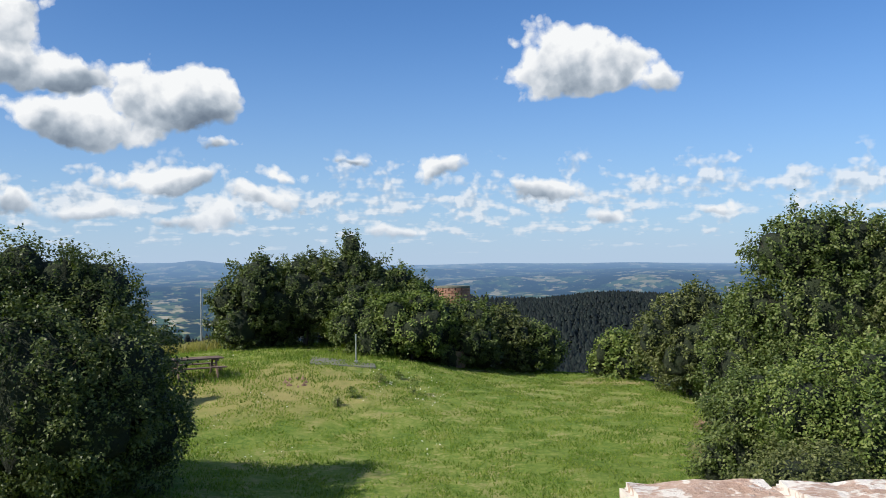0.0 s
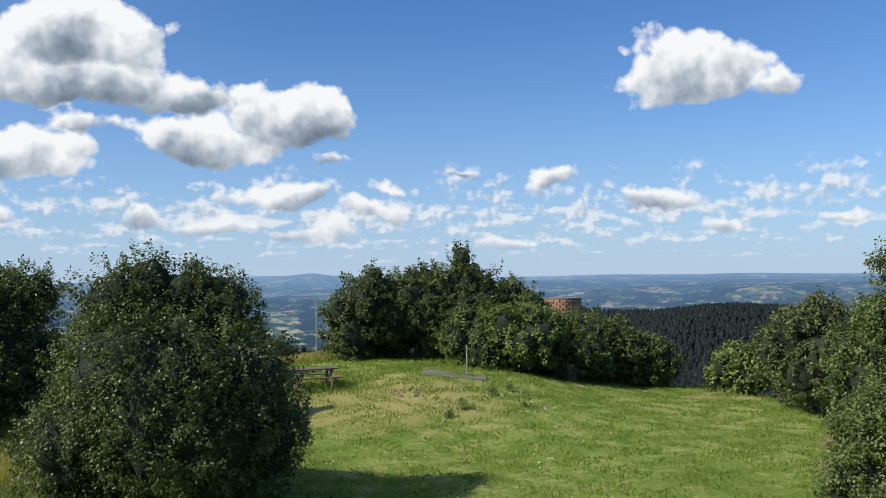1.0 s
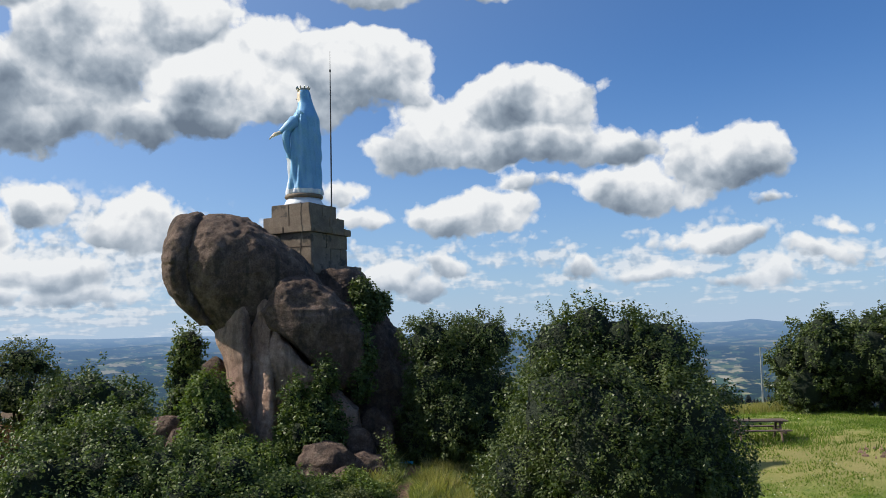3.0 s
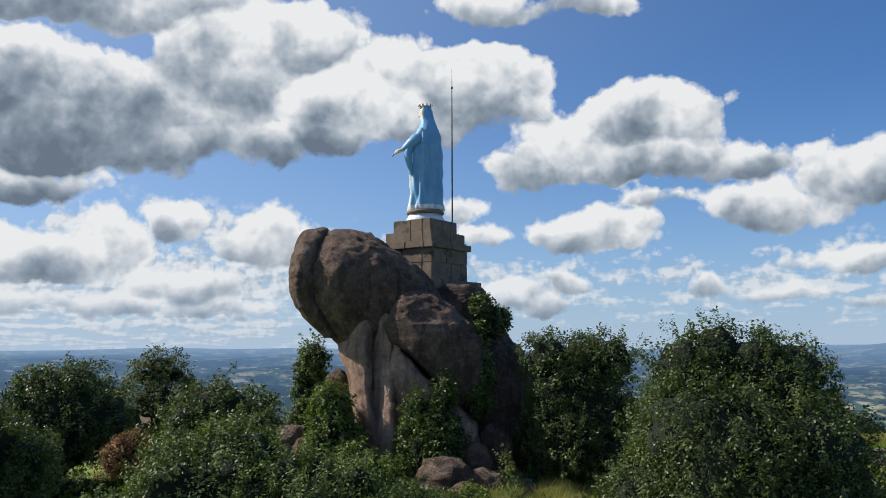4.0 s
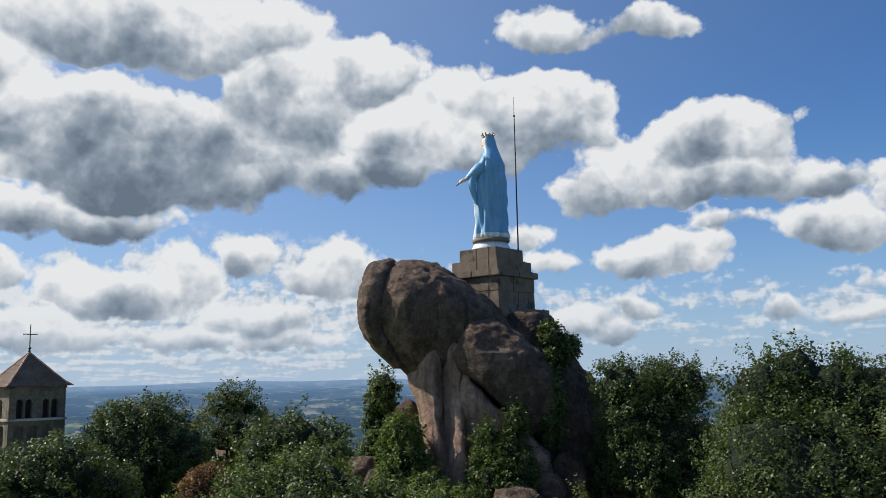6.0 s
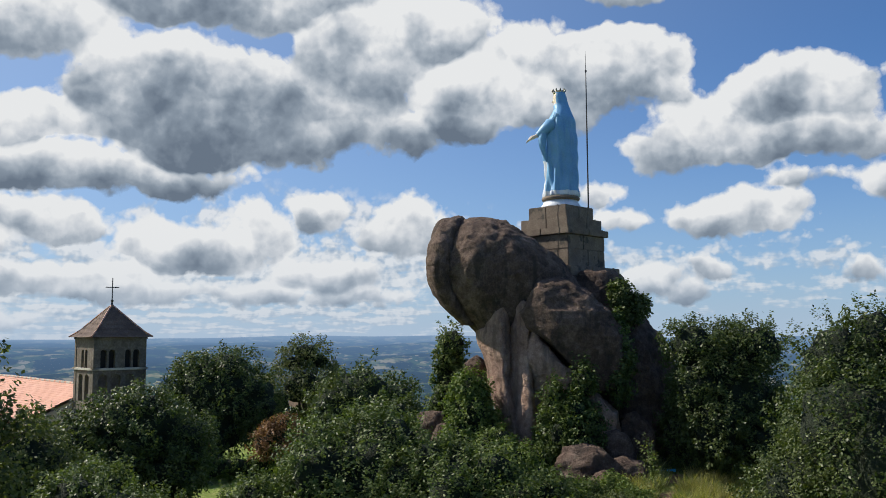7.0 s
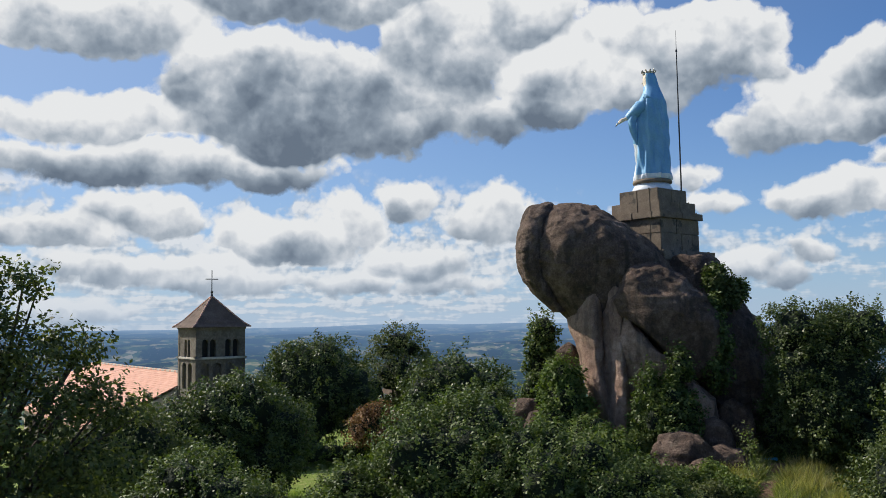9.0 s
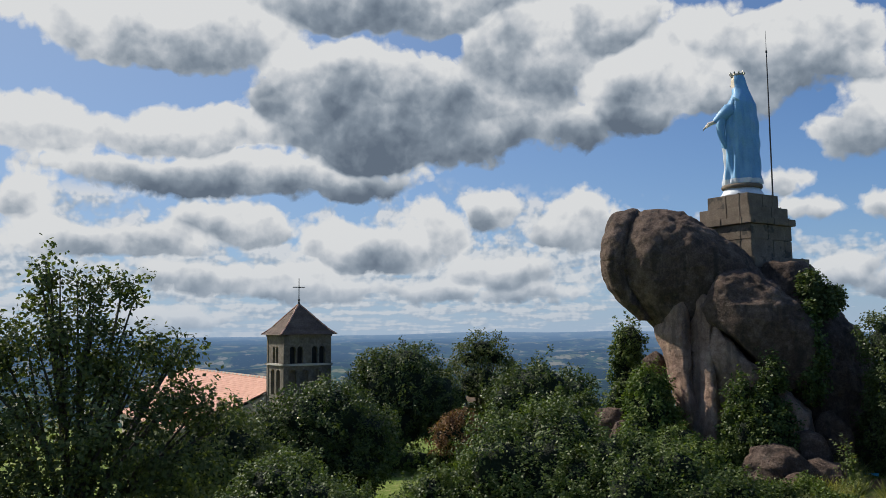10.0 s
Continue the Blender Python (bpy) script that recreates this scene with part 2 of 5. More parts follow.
W.links.new(bg.outputs[0], W.nodes.new("ShaderNodeOutputWorld").inputs[0])

# ---- materials ----
def material(name):
    m = bpy.data.materials.new(name)
    m.use_nodes = True
    nt = m.node_tree
    b = nt.nodes["Principled BSDF"]
    return m, nt, b


def place(nt):
    return nt.nodes.new("ShaderNodeNewGeometry").outputs["Position"]


def relief_of(nt, b, height, strength=0.4, distance=0.02):
    n = wire(nt, nt.nodes.new("ShaderNodeBump"), Strength=strength, Distance=distance, Height=height)
    nt.links.new(n.outputs[0], b.inputs["Normal"])


def mottled(name, dark, mid, pale, scale, fine, rough=0.85, bump=0.4, dist=0.02, metal=0.0, spots=None):
    """A worn mineral or painted surface: broad stains, grain and relief."""
    m, nt, b = material(name)
    p = place(nt)
    big, small = grain(nt, p, scale, 5.0, 0.6, 0.3), grain(nt, p, fine, 6.0, 0.65)
    mixed = calc(nt, "MULTIPLY_ADD", small, 0.5, calc(nt, "MULTIPLY", big, 0.5))
    col = ramp(nt, mixed, [(0.32, dark), (0.5, mid), (0.68, pale)])
    if spots:
        s = ramp(nt, grain(nt, p, spots[1], 3.0, 0.7), [(spots[2], (0, 0, 0)), (spots[2] + 0.06, (1, 1, 1))])
        col = blend(nt, calc(nt, "MULTIPLY", s, 0.8), col, spots[0])
    nt.links.new(col, b.inputs["Base Color"])
    wire(nt, b, Roughness=rough, Metallic=metal)
    relief_of(nt, b, small, bump, dist)
    return m


def leaves(name, deep, mid, bright, gloss=0.42, through=0.22):
    """Foliage: each leaf its own green, thin enough to let light through."""
    m, nt, b = material(name)
    g = nt.nodes.new("ShaderNodeNewGeometry")
    r = g.outputs["Random Per Island"]
    patch = grain(nt, g.outputs["Position"], 0.7, 3.0)
    f = calc(nt, "MULTIPLY_ADD", r, 0.6, calc(nt, "MULTIPLY_ADD", patch, 0.9, -0.25))
    col = ramp(nt, f, [(0.1, deep), (0.5, mid), (0.92, bright)])
    nt.links.new(col, b.inputs["Base Color"])
    wire(nt, b, Roughness=gloss + 0.08)
    b.inputs["Specular IOR Level"].default_value = 0.26
    t = wire(nt, nt.nodes.new("ShaderNodeBsdfTranslucent"), Color=blend(nt, 1.0, col, (1.5, 1.7, 0.5), "MULTIPLY"))
    mx = wire(nt, nt.nodes.new("ShaderNodeMixShader"), i0=through, i1=b.outputs[0], i2=t.outputs[0])
    nt.links.new(mx.outputs[0], nt.nodes["Material Output"].inputs[0])
    return m


LEAF_DARK = leaves("leaves dark glossy", (0.028, 0.044, 0.014), (0.071, 0.098, 0.029), (0.144, 0.167, 0.065), 0.36)
LEAF_MID = leaves("leaves mid green", (0.034, 0.055, 0.013), (0.085, 0.121, 0.031), (0.194, 0.224, 0.085), 0.42)
LEAF_LIGHT = leaves("leaves fresh green", (0.042, 0.072, 0.015), (0.111, 0.159, 0.035), (0.242, 0.276, 0.093), 0.45)
LEAF_OLIVE = leaves("leaves olive", (0.035, 0.047, 0.015), (0.093, 0.113, 0.037), (0.196, 0.206, 0.088), 0.5)
LEAF_RED = leaves("leaves copper", (0.091, 0.041, 0.023), (0.208, 0.101, 0.053), (0.325, 0.189, 0.099), 0.5)
NEEDLE_SHADED = leaves("shade-darkened needles", (0.003, 0.006, 0.007), (0.005, 0.010, 0.010), (0.009, 0.016, 0.013), 0.6, 0.02)
GRASS = leaves("grass blades", (0.075, 0.130, 0.018), (0.140, 0.210, 0.034), (0.26, 0.29, 0.080), 0.6, 0.4)
ROUGH_GRASS = leaves("rough grass", (0.10, 0.128, 0.045), (0.19, 0.215, 0.085), (0.38, 0.38, 0.20), 0.6, 0.35)
STRAW = leaves("dry grass", (0.12, 0.12, 0.04), (0.24, 0.22, 0.09), (0.42, 0.38, 0.20), 0.7, 0.4)
FLOWER = mottled("white petals", (0.6, 0.6, 0.5), (0.75, 0.75, 0.65), (0.85, 0.85, 0.8), 3, 20)
BARK = mottled("bark", (0.035, 0.027, 0.02), (0.075, 0.06, 0.045), (0.14, 0.12, 0.095), 3.0, 30.0, 0.9, 0.8, 0.03)
CORE_SHADE = mottled("shade-dark crown core", (0.006, 0.010, 0.004), (0.014, 0.024, 0.008), (0.030, 0.046, 0.014), 2.5, 18.0, 0.95, 1.0, 0.10)


def granite(name, dark, mid, pale, lichen, stain):
    """Weathered granite: coarse crystals, pitted relief, pale lichen and dark streaks where water runs."""
    m, nt, b = material(name)
    p = place(nt)
    broad, fine, grit = grain(nt, p, 0.8, 5.0, 0.62, 0.6), grain(nt, p, 5.0, 6.0, 0.7), grain(nt, p, 22.0, 4.0, 0.7)
    mixed = calc(nt, "MULTIPLY_ADD", grit, 0.30, calc(nt, "MULTIPLY_ADD", fine, 0.42, calc(nt, "MULTIPLY", broad, 0.42)))
    col = ramp(nt, mixed, [(0.42, dark), (0.56, mid), (0.72, pale)])
    runs = wire(nt, nt.nodes.new("ShaderNodeVectorMath"), i0=p, i1=(2.6, 2.6, 0.28))
    runs.operation = "MULTIPLY"
    wet = ramp(nt, grain(nt, runs.outputs[0], 1.0, 4.0, 0.6), [(0.50, (0, 0, 0)), (0.64, (1, 1, 1))])
    col = blend(nt, calc(nt, "MULTIPLY", wet, 0.62), col, stain)
    spots = ramp(nt, grain(nt, p, 3.1, 5.0, 0.75), [(0.60, (0, 0, 0)), (0.67, (1, 1, 1))])
    col = blend(nt, calc(nt, "MULTIPLY", spots, 0.45), col, lichen)
    nt.links.new(col, b.inputs["Base Color"])
    wire(nt, b, Roughness=0.92)
    b.inputs["Specular IOR Level"].default_value = 0.25
    relief_of(nt, b, calc(nt, "MULTIPLY_ADD", fine, 1.0, calc(nt, "MULTIPLY", grit, 0.35)), 1.0, 0.16)
    return m


GRANITE = granite("granite", (0.050, 0.034, 0.027), (0.135, 0.092, 0.070), (0.30, 0.215, 0.165), (0.23, 0.20, 0.16), (0.040, 0.034, 0.030))
GRANITE_PINK = granite("pink granite", (0.17, 0.105, 0.078), (0.36, 0.235, 0.175), (0.58, 0.42, 0.32), (0.44, 0.36, 0.29), (0.13, 0.095, 0.075))
ASHLAR = mottled("dressed granite", (0.10, 0.074, 0.053), (0.18, 0.136, 0.096), (0.28, 0.22, 0.16), 2.2, 26.0, 0.85, 0.5, 0.015, spots=((0.05, 0.045, 0.035), 1.5, 0.60))
LEDGE = mottled("lichened masonry", (0.30, 0.18, 0.125), (0.48, 0.33, 0.25), (0.66, 0.56, 0.47), 7.0, 45.0, 0.9, 0.8, 0.02, spots=((0.80, 0.77, 0.71), 9.0, 0.50))
BLUE = mottled("sky blue statue paint", (0.13, 0.33, 0.56), (0.18, 0.41, 0.66), (0.24, 0.48, 0.72), 2.0, 18.0, 0.5, 0.12, 0.01)
CREAM = mottled("cream statue paint", (0.62, 0.50, 0.36), (0.72, 0.60, 0.44), (0.80, 0.70, 0.55), 4.0, 30.0, 0.5, 0.1, 0.01)
PALE = mottled("white statue paint", (0.55, 0.60, 0.66), (0.72, 0.75, 0.78), (0.82, 0.83, 0.84), 3.0, 24.0, 0.5, 0.12, 0.01)
GILT = mottled("gilded crown", (0.28, 0.25, 0.20), (0.42, 0.37, 0.29), (0.6, 0.53, 0.42), 6.0, 40.0, 0.4, 0.2, 0.01, 0.4)
IRON = mottled("dark iron", (0.03, 0.03, 0.03), (0.06, 0.058, 0.055), (0.10, 0.09, 0.08), 4.0, 40.0, 0.5, 0.2, 0.005, 0.7)
GALVA = mottled("grey galvanised steel", (0.32, 0.33, 0.33), (0.45, 0.46, 0.46), (0.58, 0.58, 0.57), 4.0, 40.0, 0.4, 0.2, 0.005, 0.8)
CHURCH = mottled("church rubble stone", (0.075, 0.06, 0.047), (0.15, 0.123, 0.095), (0.27, 0.232, 0.185), 0.9, 5.0, 0.92, 0.8, 0.05)
CHURCH_PALE = mottled("pale dressed stone", (0.42, 0.38, 0.31), (0.55, 0.50, 0.42), (0.66, 0.62, 0.53), 1.2, 8.0, 0.9, 0.5, 0.03)
RENDER_WALL = mottled("lime rendered wall", (0.40, 0.32, 0.24), (0.52, 0.42, 0.32), (0.62, 0.53, 0.42), 0.8, 6.0, 0.95, 0.3, 0.02)
TILE_BROWN = mottled("old brown roof tiles", (0.07, 0.045, 0.033), (0.14, 0.092, 0.068), (0.23, 0.165, 0.12), 0.8, 7.0, 0.9, 0.6, 0.03)
TILE_PINK = mottled("new clay roof tiles", (0.50, 0.25, 0.17), (0.64, 0.34, 0.24), (0.74, 0.45, 0.34), 1.2, 10.0, 0.85, 0.5, 0.03)
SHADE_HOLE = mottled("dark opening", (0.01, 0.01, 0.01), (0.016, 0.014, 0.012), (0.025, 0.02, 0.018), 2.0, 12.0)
WOOD = mottled("weathered timber", (0.085, 0.058, 0.042), (0.145, 0.10, 0.075), (0.22, 0.165, 0.125), 2.5, 40.0, 0.85, 0.6, 0.01)
CONCRETE = mottled("grey concrete", (0.09, 0.095, 0.07), (0.14, 0.145, 0.11), (0.20, 0.20, 0.16), 1.5, 25.0, 0.9, 0.4, 0.01)
TARP = mottled("blue plastic sheet", (0.02, 0.24, 0.42), (0.04, 0.36, 0.56), (0.12, 0.5, 0.68), 6.0, 30.0, 0.35, 0.3, 0.02)
WHITEWASH = mottled("pale house wall", (0.55, 0.50, 0.44), (0.66, 0.62, 0.55), (0.75, 0.72, 0.66), 0.2, 2.0)

# the ground: mown lawn, dry patches, bare soil on the path, meadow lower down
GROUND, nt, b = material("meadow ground")
p = place(nt)
g1, g2, g3 = grain(nt, p, 0.16, 4.0), grain(nt, p, 1.3, 6.0, 0.65), grain(nt, p, 14.0, 5.0, 0.7)
clump = grain(nt, p, 4.5, 5.0, 0.75, 0.4)
f = calc(nt, "MULTIPLY_ADD", g3, 0.30, calc(nt, "MULTIPLY_ADD", clump, 0.62, calc(nt, "MULTIPLY_ADD", g2, 0.55, calc(nt, "MULTIPLY", g1, 0.38))))
lawn = ramp(nt, f, [(0.70, (0.060, 0.118, 0.016)), (0.84, (0.128, 0.208, 0.032)), (0.96, (0.205, 0.262, 0.056)), (1.0, (0.30, 0.30, 0.11))])


mow = wire(nt, nt.nodes.new("ShaderNodeTexWave"), Scale=0.16, Distortion=2.5, Detail=2.0)
mow.bands_direction = "X"
turnv = wire(nt, nt.nodes.new("ShaderNodeVectorRotate"), Vector=p, Angle=0.5)
nt.links.new(turnv.outputs[0], mow.inputs["Vector"])
lawn = blend(nt, calc(nt, "MULTIPLY", mow.outputs["Fac"], 0.30), lawn, (0.22, 0.27, 0.060))


def near(px, py, sx, sy):
    """1 at a spot of the ground, falling to 0 at sx, sy metres from it."""
    mp = wire(nt, nt.nodes.new("ShaderNodeVectorMath"), i0=p, i1=(px, py, 0))
    mp.operation = "SUBTRACT"
    m2 = wire(nt, nt.nodes.new("ShaderNodeVectorMath"), i0=mp.outputs[0], i1=(1 / sx, 1 / sy, 0))
    m2.operation = "MULTIPLY"
    ln = wire(nt, nt.nodes.new("ShaderNodeVectorMath"), i0=m2.outputs[0])
    ln.operation = "LENGTH"
    return calc(nt, "SUBTRACT", 1.0, ln.outputs["Value"], clamp=True)


def worn(mask, soft, level):
    return calc(nt, "MULTIPLY", calc(nt, "SUBTRACT", calc(nt, "ADD", mask, calc(nt, "MULTIPLY", g2, 0.9)), level), soft, clamp=True)


def spot(az, d):
    q = heading(az, d)
    return q.x, q.y


dry = worn(near(*spot(14.0, 33.0), 8.5, 5.5), 2.0, 0.48)
lawn = blend(nt, calc(nt, "MULTIPLY", dry, 0.75), lawn, (0.36, 0.31, 0.12))
dry3 = worn(near(*spot(17.0, 49.0), 6.0, 8.0), 2.0, 0.5)
lawn = blend(nt, calc(nt, "MULTIPLY", dry3, 0.8), lawn, (0.40, 0.36, 0.17))
lit_patch = worn(near(*spot(35.5, 24.0), 5.0, 5.0), 2.0, 0.7)
lawn = blend(nt, calc(nt, "MULTIPLY", lit_patch, 0.5), lawn, (0.24, 0.24, 0.09))
dry2 = worn(near(*spot(-11.5, 40.0), 4.0, 2.5), 2.5, 0.62)
lawn = blend(nt, calc(nt, "MULTIPLY", dry2, 0.75), lawn, (0.36, 0.29, 0.14))
soil = ramp(nt, g3, [(0.3, (0.17, 0.10, 0.06)), (0.7, (0.36, 0.245, 0.165))])
for az, d, sx, sy in ((37.7, 26.5, 0.7, 1.6), (37.9, 24.5, 0.8, 1.6), (36.5, 22.5, 0.8, 1.5), (34.0, 23.8, 1.2, 1.0), (31.5, 23.0, 1.4, 0.8), (-17.5, 25.0, 1.3, 3.0), (-17.0, 30.0, 1.0, 2.2), (-16.0, 21.0, 1.2, 1.6)):
    lawn = blend(nt, worn(near(*spot(az, d), sx, sy), 3.2, 0.72), lawn, soil)
nt.links.new(lawn, b.inputs["Base Color"])
wire(nt, b, Roughness=0.9)
b.inputs["Specular IOR Level"].default_value = 0.15
relief_of(nt, b, calc(nt, "ADD", g3, calc(nt, "ADD", clump, g2)), 0.9, 0.10)

# distant countryside: a backdrop of fields, woods and hedges with haze painted over
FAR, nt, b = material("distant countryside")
p = place(nt)
sx = wire(nt, nt.nodes.new("ShaderNodeSeparateXYZ"), i0=p).outputs
dist = calc(nt, "SQRT", calc(nt, "ADD", calc(nt, "MULTIPLY", sx[0], sx[0]), calc(nt, "MULTIPLY", sx[1], sx[1])))
ang = calc(nt, "ARCTAN2", sx[0], sx[1])
lr = calc(nt, "LOGARITHM", calc(nt, "MAXIMUM", dist, 1.0), 2.718)
chart = wire(nt, nt.nodes.new("ShaderNodeCombineXYZ"), i0=calc(nt, "MULTIPLY", ang, 22.0), i1=calc(nt, "MULTIPLY", lr, 9.0), i2=0.0).outputs[0]
vor = wire(nt, nt.nodes.new("ShaderNodeTexVoronoi"), Vector=chart, Scale=5.0)
cell = wire(nt, nt.nodes.new("ShaderNodeSeparateColor"), i0=vor.outputs["Color"]).outputs[0]
fields = ramp(nt, cell, [(0.0, (0.05, 0.10, 0.03)), (0.45, (0.10, 0.16, 0.05)), (0.62, (0.24, 0.28, 0.10)), (0.82, (0.48, 0.42, 0.22)), (1.0, (0.62, 0.55, 0.36))])
wood = grain(nt, chart, 1.1, 7.0, 0.68)
woods = ramp(nt, wood, [(0.46, (0, 0, 0)), (0.51, (1, 1, 1))])
tuft = ramp(nt, grain(nt, p, 0.05, 5.0, 0.7), [(0.35, (0.010, 0.020, 0.010)), (0.65, (0.030, 0.050, 0.022))])
land = blend(nt, woods, fields, tuft)
town = ramp(nt, grain(nt, chart, 26.0, 2.0, 0.7), [(0.68, (0, 0, 0)), (0.72, (1, 1, 1))])
townzone = ramp(nt, grain(nt, chart, 0.55, 2.0), [(0.52, (0, 0, 0)), (0.6, (1, 1, 1))])
land = blend(nt, calc(nt, "MULTIPLY", town, townzone), land, (0.62, 0.58, 0.52))
nt.links.new(land, b.inputs["Base Color"])
wire(nt, b, Roughness=1.0)
b.inputs["Specular IOR Level"].default_value = 0.0
haze_mix = calc(nt, "SUBTRACT", 1.0, calc(nt, "EXPONENT", calc(nt, "MULTIPLY", calc(nt, "SUBTRACT", dist, 500.0), -1 / 1700.0)), clamp=True)
haze_glow = wire(nt, nt.nodes.new("ShaderNodeEmission"), Color=ramp(nt, calc(nt, "MULTIPLY", dist, 1 / 5000.0), [(0.2, (0.045, 0.085, 0.155)), (0.55, (0.095, 0.175, 0.32)), (0.85, (0.17, 0.29, 0.48)), (1.0, (0.30, 0.44, 0.65))]), Strength=1.0)
mx = wire(nt, nt.nodes.new("ShaderNodeMixShader"), i0=haze_mix, i1=b.outputs[0], i2=haze_glow.outputs[0])
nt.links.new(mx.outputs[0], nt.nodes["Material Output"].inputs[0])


# ---- mesh helpers ----
def mesh_of(name, verts, faces, mats, slots=None, smooth=False):
    me = bpy.data.meshes.new(name)
    me.from_pydata([tuple(v) for v in verts], [], [tuple(f) for f in faces])
    for m in mats:
        me.materials.append(m)
    if slots is not None:
        me.polygons.foreach_set("material_index", np.asarray(slots, dtype=np.int32))
    if smooth:
        me.polygons.foreach_set("use_smooth", np.ones(len(me.polygons), dtype=bool))
    me.update()
    return me


def tri_mesh(name, v, f, mats, slots=None, smooth=False):
    """A mesh of triangles from arrays, quickly."""
    me = bpy.data.meshes.new(name)
    n, k = len(v), len(f)
    me.vertices.add(n)
    me.vertices.foreach_set("co", np.asarray(v, dtype=np.float32).ravel())
    me.loops.add(3 * k)
    me.loops.foreach_set("vertex_index", np.asarray(f, dtype=np.int32).ravel())
    me.polygons.add(k)
    me.polygons.foreach_set("loop_start", np.arange(0, 3 * k, 3, dtype=np.int32))
    me.polygons.foreach_set("loop_total", np.full(k, 3, dtype=np.int32))
    for m in mats:
        me.materials.append(m)
    if slots is not None:
        me.polygons.foreach_set("material_index", np.asarray(slots, dtype=np.int32))
    if smooth:
        me.polygons.foreach_set("use_smooth", np.ones(k, dtype=bool))
    me.update(calc_edges=True)
    return me


def thing(name, at, label, category, group="", kind="", turn=0.0):
    ob = new(name)
    ob.empty_display_size = 0.3
    ob.matrix_world = pose(at[0], at[1], at[2], 0, 0, turn)
    return tagged(ob, label, category, group, kind)


def part(name, bm, mat, parent, label="", smooth=False):
    """One mesh object from a bmesh, under a thing or under a part."""
    me = bpy.data.meshes.new(name)
    bmesh.ops.recalc_face_normals(bm, faces=bm.faces)
    bm.to_mesh(me)
    bm.free()
    me.materials.append(mat)
    if smooth:
        for f in me.polygons:
            f.use_smooth = True
    ob = new(name, me)
    ob.parent = parent
    if label:
        tagged(ob, label)
    return ob


def part_mesh(name, me, parent, label=""):
    ob = new(name, me)
    ob.parent = parent
    if label:
        tagged(ob, label)
    return ob


def block(x0, x1, y0, y1, z0, z1, bevel=0.0, bm=None, rough=0.0):
    bm = bm or bmesh.new()
    r = bmesh.ops.create_cube(bm, size=1.0)
    for v in r["verts"]:
        v.co = Vector(((x0 + x1) / 2 + v.co.x * (x1 - x0), (y0 + y1) / 2 + v.co.y * (y1 - y0), (z0 + z1) / 2 + v.co.z * (z1 - z0)))
        if rough:
            v.co += Vector((random.uniform(-rough, rough), random.uniform(-rough, rough), random.uniform(-rough, rough)))
    if bevel:
        es = list({e for v in r["verts"] for e in v.link_edges})
        bmesh.ops.bevel(bm, geom=es, offset=bevel, segments=2, affect="EDGES")
    return bm


def turned(profile, n=20, bm=None):
    """A body turned about z from (radius, height) pairs."""
    bm = bm or bmesh.new()
    rings = [[bm.verts.new((r * math.cos(2 * math.pi * i / n), r * math.sin(2 * math.pi * i / n), z)) for i in range(n)] for r, z in profile]
    for a, c in zip(rings, rings[1:]):
        for i in range(n):
            bm.faces.new((a[i], a[(i + 1) % n], c[(i + 1) % n], c[i]))
    bm.faces.new(rings[0][::-1])
    bm.faces.new(rings[-1])
    return bm


def tube(points, radii, n=7):
    """Vertices and triangles of a tapered branch."""
    v, f = [], []
    pts = [Vector(q) for q in points]
    for k, (q, r) in enumerate(zip(pts, radii)):
        d = (pts[min(k + 1, len(pts) - 1)] - pts[max(k - 1, 0)]).normalized()
        s = d.orthogonal().normalized()
        t = d.cross(s)
        for i in range(n):
            a = 2 * math.pi * i / n
            v.append(q + (s * math.cos(a) + t * math.sin(a)) * r)
    for k in range(len(pts) - 1):
        for i in range(n):
            a, c = k * n + i, k * n + (i + 1) % n
            f += [(a, c, c + n), (a, c + n, a + n)]
    return v, f


def gather(pieces):
    v, f = [], []
    for pv, pf in pieces:
        o = len(v)
        v += list(pv)
        f += [tuple(i + o for i in q) for q in pf]
    return np.array([tuple(q) for q in v], dtype=np.float32), np.array(f, dtype=np.int32)


# ---- the ground ----
def ease(a, c, x):
    t = np.clip((x - a) / (c - a), 0, 1)
    return t * t * (3 - 2 * t)


def height(x, y):
    """The hilltop, its mound and knoll, the slope to the village and the fall to the valley."""
    x, y = np.asarray(x, float), np.asarray(y, float)
    r = np.hypot(x, y)
    az = np.degrees(np.arctan2(-x, y))
    z = np.full(x.shape, -0.45)
    z += 1.32 * np.exp(-((((x + 8.0) / 9.5) ** 2 + ((y - 39.0) / 11.0) ** 2) ** 1.7))
    z += 1.55 * np.exp(-(((x + 19.5) / 6.5) ** 2 + ((y - 21.5) / 7.0) ** 2))
    z += 0.35 * np.exp(-(((x + 11) / 5) ** 2 + ((y - 20.0) / 5.0) ** 2))
    z += 0.10 * np.sin(x * 0.31 + 1.0) * np.sin(y * 0.27) + 0.05 * np.sin(x * 0.9) * np.sin(y * 0.8 + x * 0.3)
    side = ease(48, 62, az)
    back = ease(110, 140, np.abs(az))
    z -= side * (1 - back) * (5.6 * ease(14, 52, r) + 1.2 * ease(60, 85, r))
    rim = 43 + 14 * ease(7, 15, az) - 14 * ease(22, 34, az) + 4 * ease(34, 44, az) + 75 * ease(50, 62, az) - 15 * ease(-10, -25, az) + 10 * np.sin(np.radians(az) * 2)
    over = np.maximum(r - rim, 0)
    z -= over * over / (over + 14) * 0.26
    return np.maximum(z, -165 + 0 * r)


